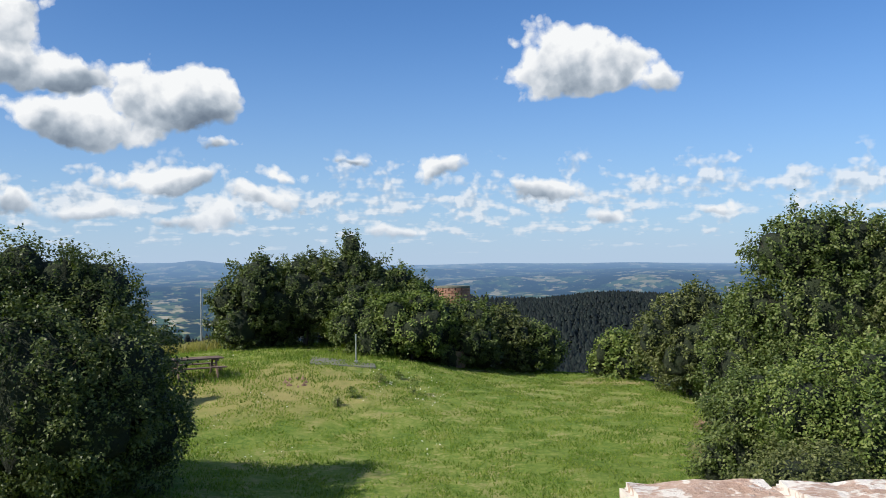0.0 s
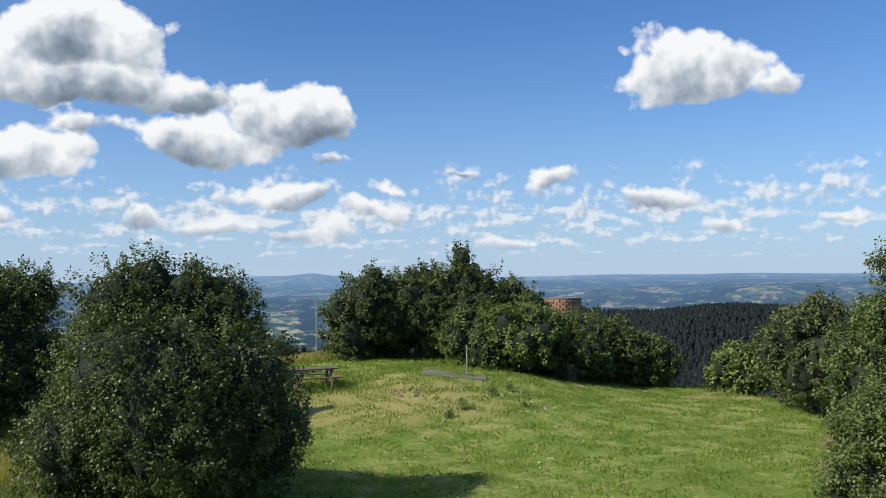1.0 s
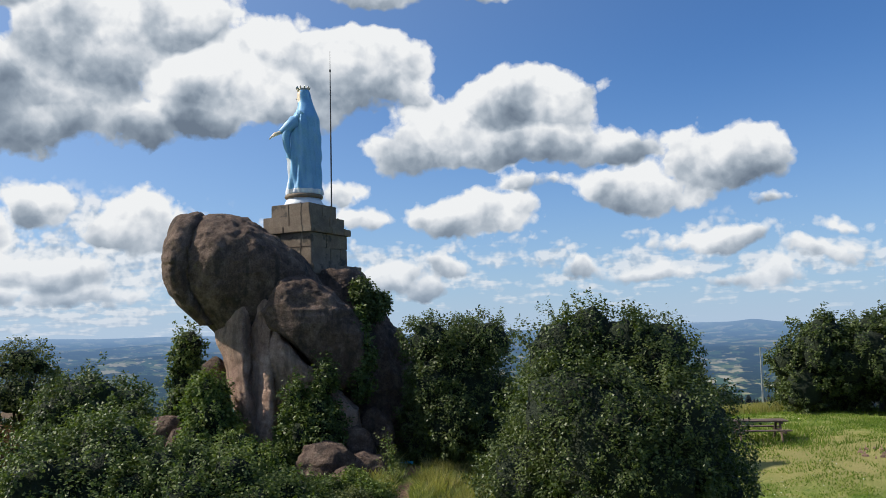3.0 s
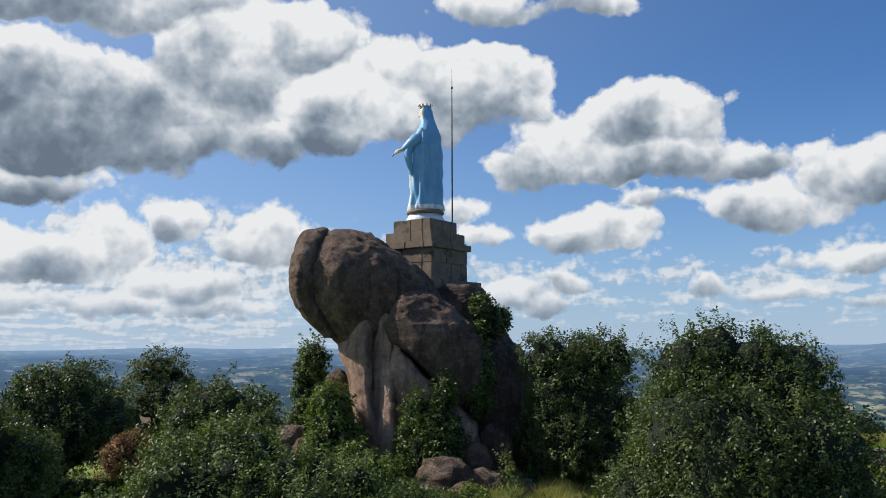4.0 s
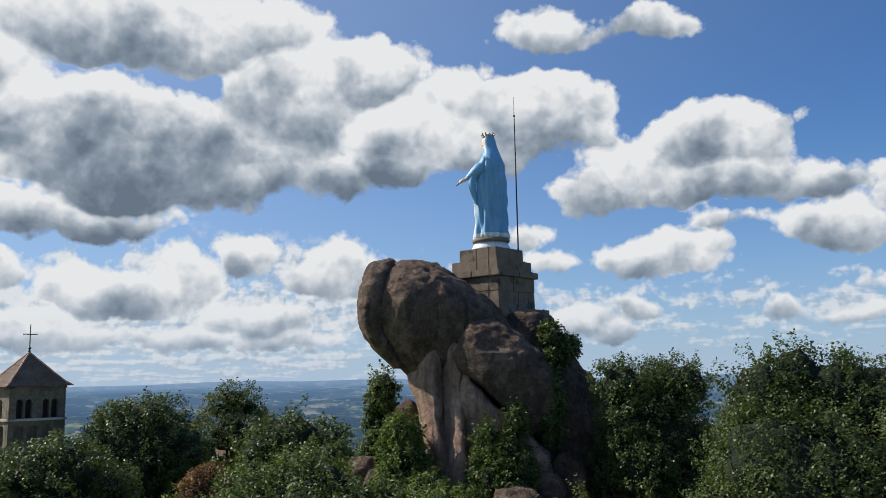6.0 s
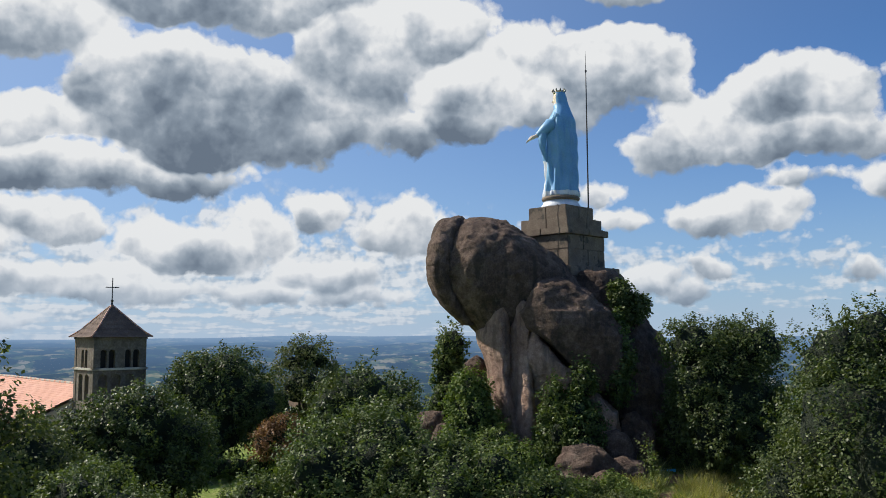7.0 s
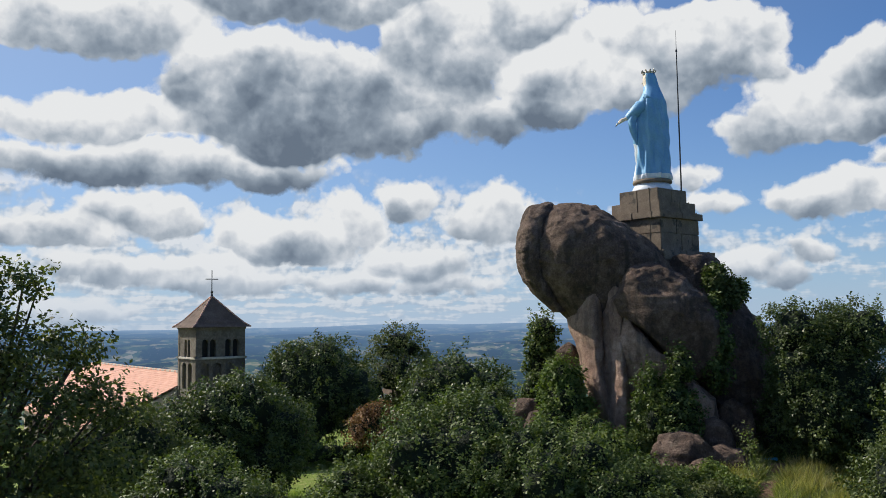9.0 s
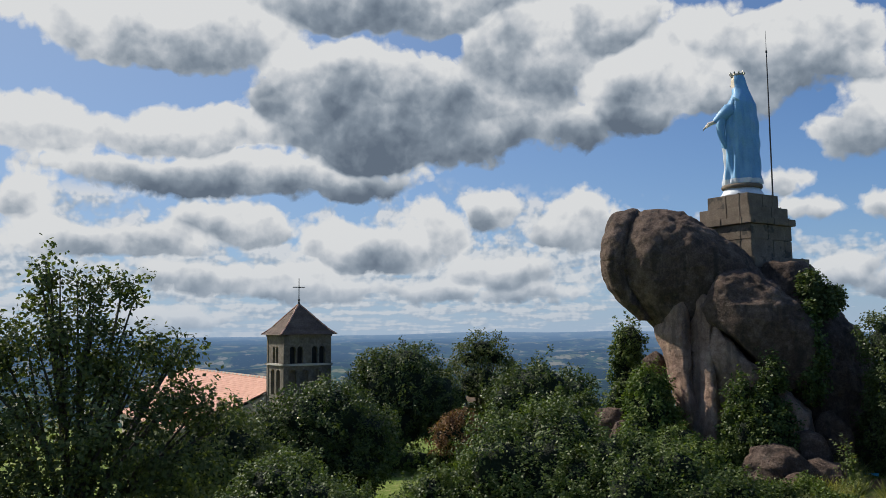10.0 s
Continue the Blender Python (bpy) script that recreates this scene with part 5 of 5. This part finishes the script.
plant("shrub", -22.5, 17.5, dome(3.0, 1.9, 9, 47), LEAF_OLIVE, 46000, 0.075, "low greyish shrub below the parapet", "shrub", 0.05, RT, shoots=200, shoot_len=0.5)
plant("shrub", -17.2, 21.6, dome(0.9, 0.5, 5, 48), LEAF_LIGHT, 3000, 0.10, "sprig of bramble creeping over the grass", "shrub", 0, RT, shoots=30, shoot_len=0.3)

# below the outcrop
LT = "shrubs below the outcrop"
plant("shrub", 51.4, 34.0, dome(2.2, 4.9, 7, 51) + [(0, 0, 4.9, 0.6, 0.6, 0.8)], LEAF_MID, 20000, 0.12, "narrow green shrub beside the overhang", "shrub", 0.07, LT, shoots=120, shoot_len=0.5)
plant("shrub", 50.2, 28.0, dome(2.0, 3.4, 8, 52), LEAF_LIGHT, 24000, 0.11, "fresh green shrub at the foot of the outcrop", "shrub", 0.05, LT, shoots=110, shoot_len=0.5)
plant("shrub", 43.6, 27.0, dome(1.9, 2.3, 8, 53) + [(0.3, 0, 2.7, 0.3, 0.3, 0.5), (-0.6, 0, 2.2, 0.3, 0.3, 0.5)], LEAF_MID, 24000, 0.10, "leafy shrub climbing the outcrop's foot", "shrub", 0.05, LT, shoots=140, shoot_len=0.55)
plant("shrub", 56.9, 22.0, dome(4.6, 3.9, 10, 54), LEAF_MID, 90000, 0.085, "large green shrub on the slope", "shrub", 0.09, LT, shoots=260, shoot_len=0.6)
plant("shrub", 51.6, 21.0, dome(3.6, 2.8, 9, 55), LEAF_MID, 56000, 0.08, "broad shrub in front of the outcrop", "shrub", 0.07, LT, shoots=130, shoot_len=0.5)
plant("shrub", 46.6, 20.5, dome(3.0, 1.9, 9, 56), LEAF_MID, 44000, 0.075, "low spreading shrub in front of the outcrop", "shrub", 0.05, LT, shoots=100, shoot_len=0.4)
plant("shrub", 63.0, 22.0, dome(3.0, 2.4, 9, 57), LEAF_MID, 52000, 0.08, "yellow-green shrub on the slope", "shrub", 0.06, LT, shoots=170, shoot_len=0.5)
plant("shrub", 73.0, 24.0, dome(4.4, 3.0, 9, 58), LEAF_MID, 56000, 0.085, "wide light green shrub on the slope", "shrub", 0.06, LT, shoots=120, shoot_len=0.5)
plant("shrub", 55.0, 38.0, dome(3.4, 4.8, 8, 59), LEAF_DARK, 24000, 0.14, "dark shrub behind the slope", "shrub", 0.08, LT, shoots=90, shoot_len=0.7)
plant("shrub", 47.5, 24.5, dome(1.7, 1.5, 7, 60), LEAF_LIGHT, 14000, 0.10, "low bright shrub among the boulders", "shrub", 0.03, LT, shoots=60, shoot_len=0.4)

for az_, dd, w_, h_, sd, mt in ((45.2, 22.5, 1.5, 1.0, 71, LEAF_LIGHT), (43.4, 22.0, 1.3, 0.7, 72, LEAF_MID), (41.6, 22.8, 1.2, 0.55, 73, LEAF_OLIVE), (48.6, 26.4, 1.5, 1.6, 74, LEAF_LIGHT), (46.0, 26.4, 1.2, 0.9, 75, LEAF_MID), (53.6, 26.0, 2.2, 2.0, 76, LEAF_MID), (39.9, 23.4, 0.9, 0.45, 77, LEAF_LIGHT), (35.9, 28.0, 1.5, 0.9, 78, LEAF_MID), (42.9, 23.9, 1.0, 0.6, 79, LEAF_MID), (41.2, 24.4, 0.7, 0.5, 80, LEAF_LIGHT)):
    plant("bramble", az_, dd, dome(w_, h_, 6, sd), mt, int(9000 * w_), 0.075, "low tangled bramble at the foot of the outcrop", "bramble", 0.02, LT, shoots=50, shoot_len=0.35)

CT = "trees round the church"


def grown(k, lobes):
    return [tuple(k * q for q in lb) for lb in lobes]


plant("tree", 71.2, 58.0, [(0, 0, 5.4, 3.5, 3.2, 2.4), (-2.6, 0, 4.4, 2.2, 2.2, 1.9), (2.6, -0.3, 4.2, 2.4, 2.2, 2.0), (-1.0, -1.5, 3.0, 2.8, 2.2, 1.9), (1.6, -1.2, 2.7, 2.8, 2.2, 1.9), (0.6, 0, 6.4, 2.0, 2.0, 1.3), (-4.2, 0, 3.2, 1.8, 1.6, 1.7), (-5.6, 0, 1.9, 1.5, 1.4, 1.4)], LEAF_DARK, 64000, 0.20, "broad round walnut-like tree in front of the church", "tree", 0.32, CT, spread=0.42)
plant("tree", 66.4, 80.0, grown(1.10, [(0, 0, 6.2, 4.0, 4.0, 3.6), (-2.8, 0, 4.8, 2.6, 2.6, 2.6), (2.8, 0, 5.4, 2.6, 2.6, 2.9), (0.8, 0, 8.2, 2.4, 2.4, 1.8), (-1.6, 0, 7.6, 1.8, 1.8, 1.6), (-0.6, -1, 3.4, 3.4, 3, 2.6)]), LEAF_DARK, 46000, 0.24, "tall dark tree behind the church choir", "tree", 0.4, CT, spread=0.5, shoots=40, shoot_len=1.0)
plant("tree", 61.0, 86.0, grown(1.10, [(0, 0, 6.4, 3.6, 3.2, 2.6), (-2.6, 0, 5.0, 2.6, 2.6, 2.2), (2.8, 0, 5.0, 2.8, 2.6, 2.4), (0.2, 0, 9.6, 1.9, 1.9, 1.3), (-0.9, 0, 8.6, 1.5, 1.5, 1.2), (1.4, 0, 8.8, 1.4, 1.4, 1.1), (4.2, 0, 3.4, 2.2, 2.2, 2.2)]), LEAF_OLIVE, 42000, 0.23, "grey-green tree with a loose crown", "tree", 0.35, CT, spread=0.5, shoots=30, shoot_len=1.0, core=0.5)
plant("tree", 57.2, 70.0, grown(1.3, [(0, 0, 3.5, 2.6, 2.4, 2.4), (-1.6, 0, 3.0, 1.8, 1.8, 1.9), (1.8, 0, 3.2, 1.8, 1.8, 2.0)]), LEAF_DARK, 18000, 0.24, "dark tree in the village gardens", "tree", 0.2, CT, spread=0.45)
plant("shrub", 62.4, 72.0, [(0, 0, 3.4, 1.7, 1.6, 1.4), (-1.1, 0, 2.9, 1.2, 1.2, 1.1), (1.1, 0, 3.0, 1.2, 1.2, 1.2), (0.2, 0, 4.4, 1.0, 1.0, 0.8)], LEAF_RED, 16000, 0.18, "copper-leaved small tree in the garden", "shrub", 0.12, CT, spread=0.35)
plant("tree", 78.0, 44.0, [(0, 0, 4.6, 2.8, 2.6, 2.2), (-2.4, 0, 4.0, 2.0, 2.0, 1.8), (1.8, -0.5, 3.2, 2.0, 1.8, 1.7)], LEAF_OLIVE, 26000, 0.19, "dull green tree below the church", "tree", 0.2, CT, spread=0.42)
plant("tree", 86.0, 19.0, [(-0.3, 0, 5.6, 0.9, 0.9, 0.8), (-0.55, 0, 6.75, 0.32, 0.32, 0.55), (0.25, 0, 6.5, 0.35, 0.35, 0.4), (0.85, 0.1, 6.55, 0.42, 0.4, 0.35), (1.3, 0.1, 5.2, 0.7, 0.7, 0.5), (2.0, 0.2, 5.15, 0.42, 0.4, 0.35), (0.5, -0.2, 5.0, 1.0, 0.9, 0.8), (-1.4, 0, 5.2, 0.9, 0.9, 0.8), (1.9, 0, 4.2, 0.9, 0.8, 0.55), (2.7, 0.1, 3.9, 0.55, 0.5, 0.4), (0.4, -0.4, 3.6, 1.5, 1.3, 1.0), (-1.5, -0.2, 3.7, 1.4, 1.2, 1.1), (1.7, -0.2, 2.9, 1.1, 1.0, 0.8), (-0.4, -0.5, 2.2, 1.7, 1.3, 1.0), (1.5, -0.3, 1.5, 1.2, 1.0, 0.8), (-2.4, 0, 2.5, 1.2, 1.1, 1.1)], LEAF_OLIVE, 52000, 0.115, "loose-crowned oak with open branches", "tree", 0.17, CT, spread=0.24, core=0, shoots=60, shoot_len=0.45, wide=0.6, depth=0.9, spray=18)
hedge = plant("hedge", 64.6, 73.0, [(-2.4, 0, 1.15, 1.3, 0.7, 0.9), (-0.8, 0, 1.2, 1.3, 0.7, 0.95), (0.8, 0, 1.15, 1.3, 0.7, 0.9), (2.4, 0, 1.2, 1.3, 0.7, 0.95)], LEAF_LIGHT, 9000, 0.16, "clipped green garden hedge", "hedge", 0.05)

# ---- picnic table ----
TB = on_ground(15.9, 34.2)
table = thing("picnic_table", TB, "weathered wooden picnic table with fixed benches on dry grass", "picnic table", turn=15.4 + 14)
for i in range(5):
    part("plank", block(-1.0, 1.0, -0.38 + i * 0.155, -0.24 + i * 0.155, 0.72, 0.765, 0.006), WOOD, table)
for sy in (-1, 1):
    for k in range(2):
        part("bench_plank", block(-1.0, 1.0, sy * 0.72 - 0.13 + k * 0.14, sy * 0.72 - 0.005 + k * 0.14, 0.43, 0.47, 0.006), WOOD, table)
for x in (-0.72, 0.72):
    for sy in (-1, 1):
        bm = block(-0.03, 0.03, -0.05, 0.05, 0, 0.83, 0.005)
        for v in bm.verts:
            v.co.y += sy * (0.58 - v.co.z * 0.42)
            v.co.z = min(v.co.z, 0.72)
            v.co.x += x
        part("leg", bm, WOOD, table)
    part("crossbeam", block(x + 0.03, x + 0.08, -0.86, 0.86, 0.34, 0.43, 0.005), WOOD, table)
    part("crossbeam", block(x + 0.03, x + 0.08, -0.38, 0.38, 0.63, 0.72, 0.005), WOOD, table)

# concrete slab with a steel post
SL = on_ground(6.6, 37.0, 0.09)
slab = thing("concrete_slab", SL, "flat grey concrete slab set in the grass", "slab", turn=6.6 + 6)
slab.matrix_world = pose(SL.x, SL.y, SL.z + 0.045, math.degrees(math.atan((gz(SL.x, SL.y + 1) - gz(SL.x, SL.y - 1)) / 2)), -math.degrees(math.atan((gz(SL.x + 1, SL.y) - gz(SL.x - 1, SL.y)) / 2)), 6)
bm = block(-1.35, 1.35, -1.1, 1.1, -0.25, 0.045, 0.02)
bmesh.ops.subdivide_edges(bm, edges=bm.edges[:], cuts=3, use_grid_fill=True)
for v in bm.verts:
    v.co += Vector((noise.noise(v.co * 2) * 0.05, noise.noise(v.co * 2 + Vector((5, 0, 0))) * 0.05, 0))
part("slab", bm, CONCRETE, slab)
PO = on_ground(5.75, 36.8)
post = thing("steel_post", (PO.x, PO.y, PO.z + 0.05), "thin grey steel post standing on a concrete slab", "post")
part("pole", turned([(0.03, -0.2), (0.03, 1.15), (0.022, 1.18)], 10), GALVA, post)
part("foot_plate", block(-0.08, 0.08, -0.08, 0.08, 0.03, 0.07, 0.004), GALVA, post)

# fire ring of stones
fs = on_ground(9.6, 33.0)
for i in range(8):
    a = i * 0.785
    boulder(9.6 + math.cos(a) * 0.7 + 0.1 * math.sin(i * 5), 33.0 + math.sin(a) * 0.55, 0.17 + 0.07 * math.sin(i * 3), 0.15, 0.07, 30 + i, "small pale stone of a fire ring in dry grass", GRANITE_PINK, 0.04)

# old stump bin by the thicket
bn = on_ground(-1.0, 40.2)
bin_ = thing("litter_bin", bn, "dark wooden litter bin beside the thicket", "litter bin", turn=3)
for i in range(10):
    a = i * 0.628
    bm = block(-0.075, 0.075, -0.012, 0.012, 0.02, 0.78, 0.004)
    bmesh.ops.translate(bm, verts=bm.verts, vec=(0, -0.25, 0))
    bmesh.ops.rotate(bm, verts=bm.verts, matrix=Matrix.Rotation(a, 3, "Z"))
    part("slat", bm, WOOD, bin_)
part("liner", turned([(0.2, 0.04), (0.22, 0.74)], 14), IRON, bin_)

# brick tower stump showing over the thicket
rt = on_ground(-0.55, 50.0)
ruin = thing("brick_tower", (rt.x, rt.y, rt.z - 0.5), "low round brick tower rising behind the thicket", "tower")
part("core", turned([(0.92, 0.0), (0.90, 4.4)], 24), CHURCH, ruin)
BRICK = mottled("red brick", (0.20, 0.10, 0.065), (0.33, 0.18, 0.12), (0.45, 0.29, 0.21), 1.5, 20.0, 0.9, 0.5, 0.01)
me0 = None
top = 5 + 50 * math.tan(radians(-1.75)) - (rt.z - 0.5)
for r in range(9):
    for i in range(18):
        a = 2 * math.pi * (i + 0.5 * (r % 2)) / 18
        if me0 is None:
            o = part("brick", block(-0.15, 0.15, -0.10, 0.10, -0.065, 0.065, 0.01), BRICK, ruin)
            me0 = o.data
        else:
            o = new("brick", me0)
            o.parent = ruin
        o.matrix_local = Matrix.Rotation(a, 4, "Z") @ pose(0, -0.93, top - 0.07 - r * 0.145)
part("body", turned([(0.96, 0.0), (0.96, top - 1.4)], 24), BRICK, ruin)
part("coping", turned([(1.0, top), (1.04, top + 0.02), (1.04, top + 0.11), (0.2, top + 0.14)], 24), CONCRETE, ruin)

# lamp post beyond the crest
lp = on_ground(15.5, 56.0)
lamp = thing("street_lamp", (lp.x, lp.y, lp.z - 0.2), "thin grey lamp post beyond the meadow's crest", "street lamp", turn=15.5)
part("pole", turned([(0.06, 0), (0.04, 4.1)], 10), GALVA, lamp)
part("arm", block(0, 0.45, -0.02, 0.02, 4.05, 4.1, 0.004), GALVA, lamp)
part("lamp_head", block(0.3, 0.62, -0.07, 0.07, 3.98, 4.08, 0.02), GALVA, lamp)

# blue sheet left by the path
for az, d, w in ((37.85, 27.2, 0.42), (38.3, 29.0, 0.3)):
    q = on_ground(az, d)
    bm = bmesh.new()
    bmesh.ops.create_grid(bm, x_segments=10, y_segments=8, size=0.5)
    for v in bm.verts:
        v.co = Vector((v.co.x * w, v.co.y * w * 0.8, 0.05 + 0.07 * abs(noise.noise(v.co * 5 + Vector((az, 0, 0))))))
    me = bpy.data.meshes.new("plastic_sheet")
    bm.to_mesh(me)
    bm.free()
    me.materials.append(TARP)
    ob = new("plastic_sheet", me)
    ob.matrix_world = pose(q.x, q.y, q.z + 0.01, 0, 0, az)
    sol = ob.modifiers.new("thickness", "SOLIDIFY")
    sol.thickness = 0.01
    tagged(ob, "crumpled bright blue plastic sheet beside the path", "plastic sheet")

# house roof far down in the village
hs = on_ground(59.2, 105.0)
house = thing("house", (hs.x, hs.y, hs.z - 0.5), "small village house with a tiled gable roof", "house", turn=59.2 + 25)
part("wall", block(-4, 4, -3, 3, 0, 4.0, 0.02), WHITEWASH, house)
bm = bmesh.new()
pr = [(-4.3, -3.4, 3.8), (4.3, -3.4, 3.8), (4.3, 0, 6.3), (-4.3, 0, 6.3), (4.3, 3.4, 3.8), (-4.3, 3.4, 3.8)]
vs = [bm.verts.new(q) for q in pr]
bm.faces.new((vs[0], vs[1], vs[2], vs[3]))
bm.faces.new((vs[3], vs[2], vs[4], vs[5]))
bm.faces.new((vs[0], vs[3], vs[5]))
bm.faces.new((vs[1], vs[4], vs[2]))
part("roof", bm, TILE_BROWN, house)

# ---- woods across the valley ----
def conifers(name, n, az0, az1, r0, r1, h0, h1, fn, label, keep=None):
    a = rng.uniform(az0, az1, n)
    r = rng.uniform(r0, r1, n)
    x, y = -np.sin(np.radians(a)) * r, np.cos(np.radians(a)) * r
    z = fn(x, y)
    V, Fc = [], []
    k = 6
    for tier in range(3):
        ang = np.arange(k) * 2 * np.pi / k
        h = rng.uniform(h0, h1, n) if tier == 0 else h
        w = h * (0.34 - tier * 0.075)
        zb, zt = z + h * (0.08 + 0.27 * tier), z + h * (0.55 + 0.225 * tier)
        ring = np.stack([x[:, None] + np.cos(ang) * w[:, None] * rng.uniform(0.7, 1.2, (n, k)), y[:, None] + np.sin(ang) * w[:, None] * rng.uniform(0.7, 1.2, (n, k)), np.repeat(zb[:, None], k, 1)], -1)
        tip = np.stack([x, y, zt], -1)[:, None]
        off = len(V) * n * (k + 1)
        V.append(np.concatenate([ring, tip], 1).reshape(-1, 3))
        b0 = np.arange(n)[:, None] * (k + 1) + off
        for i in range(k):
            Fc.append(np.concatenate([b0 + i, b0 + (i + 1) % k, b0 + k], 1))
    ob = new(name, tri_mesh(name, np.concatenate(V), np.concatenate(Fc), [NEEDLE_SHADED]))
    return tagged(ob, label, "woodland", kind="stuff")


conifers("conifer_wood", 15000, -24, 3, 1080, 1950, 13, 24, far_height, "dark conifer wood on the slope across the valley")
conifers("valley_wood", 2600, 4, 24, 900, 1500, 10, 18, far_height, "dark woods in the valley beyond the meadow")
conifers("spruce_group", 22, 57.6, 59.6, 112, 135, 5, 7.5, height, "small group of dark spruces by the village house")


# ---- grass ----
def blades(name, n, az0, az1, r0, r1, h0, h1, mat, label, test=None, lean=0.35, width=0.012, tuft=1):
    a = rng.uniform(az0, az1, n)
    r = np.sqrt(rng.uniform(r0 ** 2, r1 ** 2, n))
    x, y = -np.sin(np.radians(a)) * r, np.cos(np.radians(a)) * r
    if test is not None:
        k = test(x, y, a, r)
        x, y, a, r = x[k], y[k], a[k], r[k]
    x, y = np.repeat(x, tuft) + rng.normal(0, 0.07, len(x) * tuft) * (tuft > 1), np.repeat(y, tuft) + rng.normal(0, 0.07, len(y) * tuft) * (tuft > 1)
    n = len(x)
    z = height(x, y)
    h = rng.uniform(h0, h1, n)
    t = rng.uniform(0, 6.28, n)
    w = width * rng.uniform(0.7, 1.4, n)
    dx, dy = np.cos(t) * w, np.sin(t) * w
    lx, ly = rng.normal(0, lean, n) * h, rng.normal(0, lean, n) * h
    v = np.stack([np.stack([x - dx, y - dy, z - 0.01], -1), np.stack([x + dx, y + dy, z - 0.01], -1), np.stack([x + lx, y + ly, z + h], -1)], 1).reshape(-1, 3)
    f = np.arange(3 * n).reshape(-1, 3)
    ob = new(name, tri_mesh(name, v, f, [mat]))
    return tagged(ob, label, "grass", kind="stuff")


def patchy(x, y, s, level):
    return (np.sin(x * s + 1.3 * np.sin(y * s * 0.7)) * np.sin(y * s * 1.1 + 0.9 * np.sin(x * s * 0.6)) + rng.normal(0, 0.35, len(x))) > level


blades("lawn_grass", 200000, -19, 33, 15.5, 46, 0.03, 0.10, GRASS, "short mown grass of the lawn", lambda x, y, a, r: patchy(x, y, 2.3, -0.1), width=0.02, lean=0.6)
blades("meadow_grass", 30000, 3, 21, 33, 58, 0.10, 0.30, GRASS, "taller meadow grass on the mound", lambda x, y, a, r: patchy(x, y, 0.55, 0.25), tuft=2)
blades("dry_grass", 26000, 13.5, 21, 43, 58, 0.25, 0.55, STRAW, "pale dry grass along the crest", tuft=2, width=0.015)
blades("path_grass", 15000, 29.5, 46, 18.5, 29, 0.08, 0.30, ROUGH_GRASS, "long grass beside the path", lambda x, y, a, r: (np.abs(a - 37.8 + 0.5 * np.sin(r)) > 0.75) & patchy(x, y, 1.6, -0.05), tuft=9, lean=0.6, width=0.024)
blades("path_dry_grass", 6000, 30, 41, 20, 29, 0.2, 0.55, STRAW, "straw-coloured grass beside the path", lambda x, y, a, r: (np.abs(a - 37.8 + 0.5 * np.sin(r)) > 0.75) & patchy(x, y, 1.9, 0.35), tuft=6, lean=0.5, width=0.016)
blades("slope_grass", 26000, 44, 90, 12, 60, 0.1, 0.4, GRASS, "rough grass on the slope", tuft=3)
blades("village_dry_grass", 9000, 66, 76, 42, 56, 0.2, 0.55, STRAW, "dry grass below the church", tuft=2, width=0.02)


def flowers(name, n, az0, az1, r0, r1, label):
    a = rng.uniform(az0, az1, n)
    r = rng.uniform(r0, r1, n)
    x, y = -np.sin(np.radians(a)) * r, np.cos(np.radians(a)) * r
    k = patchy(x, y, 0.5, 0.5)
    x, y = x[k], y[k]
    z = height(x, y) + rng.uniform(0.08, 0.4, len(x))
    pos = np.stack([x, y, z], -1)
    v, f = leaf_cards(pos, np.tile(np.array([[0, -0.3, 0.9]]), (len(pos), 1)), 0.05, wide=0.9)
    return tagged(new(name, tri_mesh(name, v, f, [FLOWER])), label, "flowers", kind="stuff")


flowers("meadow_flowers", 1000, 0, 18, 24, 37, "small white meadow flowers on the mound")

# tall weeds on the mound
for i, (az, d, h) in enumerate(((4.2, 33.5, 0.45), (2.0, 32.0, 0.6), (6.0, 31.0, 0.3), (7.0, 30.0, 0.25), (3.0, 34.5, 0.25), (31.5, 21.5, 0.4), (38.9, 25.0, 1.3), (39.1, 25.4, 1.1), (32.0, 20.5, 0.35))):
    plant("weed", az, d, [(0, 0, h * 0.5, 0.08 + h * 0.10, 0.08 + h * 0.10, h * 0.5)], LEAF_LIGHT if i % 3 else ROUGH_GRASS, 260, 0.07, "tall leafy weed standing in the grass", "weed", 0.012, "weeds in the grass", core=0, spray=6, spread=0.1, shoots=8, shoot_len=h * 0.5)

# creepers on the outcrop
right = Vector((math.cos(radians(SITE_AZ)), math.sin(radians(SITE_AZ)), 0))
away = heading(SITE_AZ, 1.0)
for u, w, z, lobes, n, lab in ((2.0, -1.15, 5.3, [(0, 0, 0.9, 0.28, 0.25, 0.38), (0.3, 0, 0.45, 0.34, 0.28, 0.36), (0.58, 0.1, 0.55, 0.22, 0.22, 0.26)], 7000, "dark creeper growing on the outcrop's shoulder"),
                          (1.75, -2.3, 3.1, [(0, 0, 0.3, 0.32, 0.3, 0.6), (0.15, 0, 1.2, 0.28, 0.3, 0.6), (0.0, 0, 2.0, 0.2, 0.2, 0.5)], 6000, "young sapling growing out of a cleft"),
                          (0.1, -2.9, 0.9, [(-0.5, 0, 0.7, 0.4, 0.35, 0.8), (0.2, 0, 1.0, 0.5, 0.4, 1.0), (0.6, 0, 2.1, 0.28, 0.25, 0.6), (-0.45, 0, 1.6, 0.25, 0.25, 0.5)], 14000, "leafy ivy climbing the buttress")):
    q = SITE + right * u + away * w
    plant("creeper", SITE_AZ, 0, lobes, LEAF_MID if n != 7000 else LEAF_DARK, n, 0.11, lab, "creeper", 0.03, "plants on the outcrop", base=Vector((q.x, q.y, z)), shoots=40, shoot_len=0.4, core=0.5)
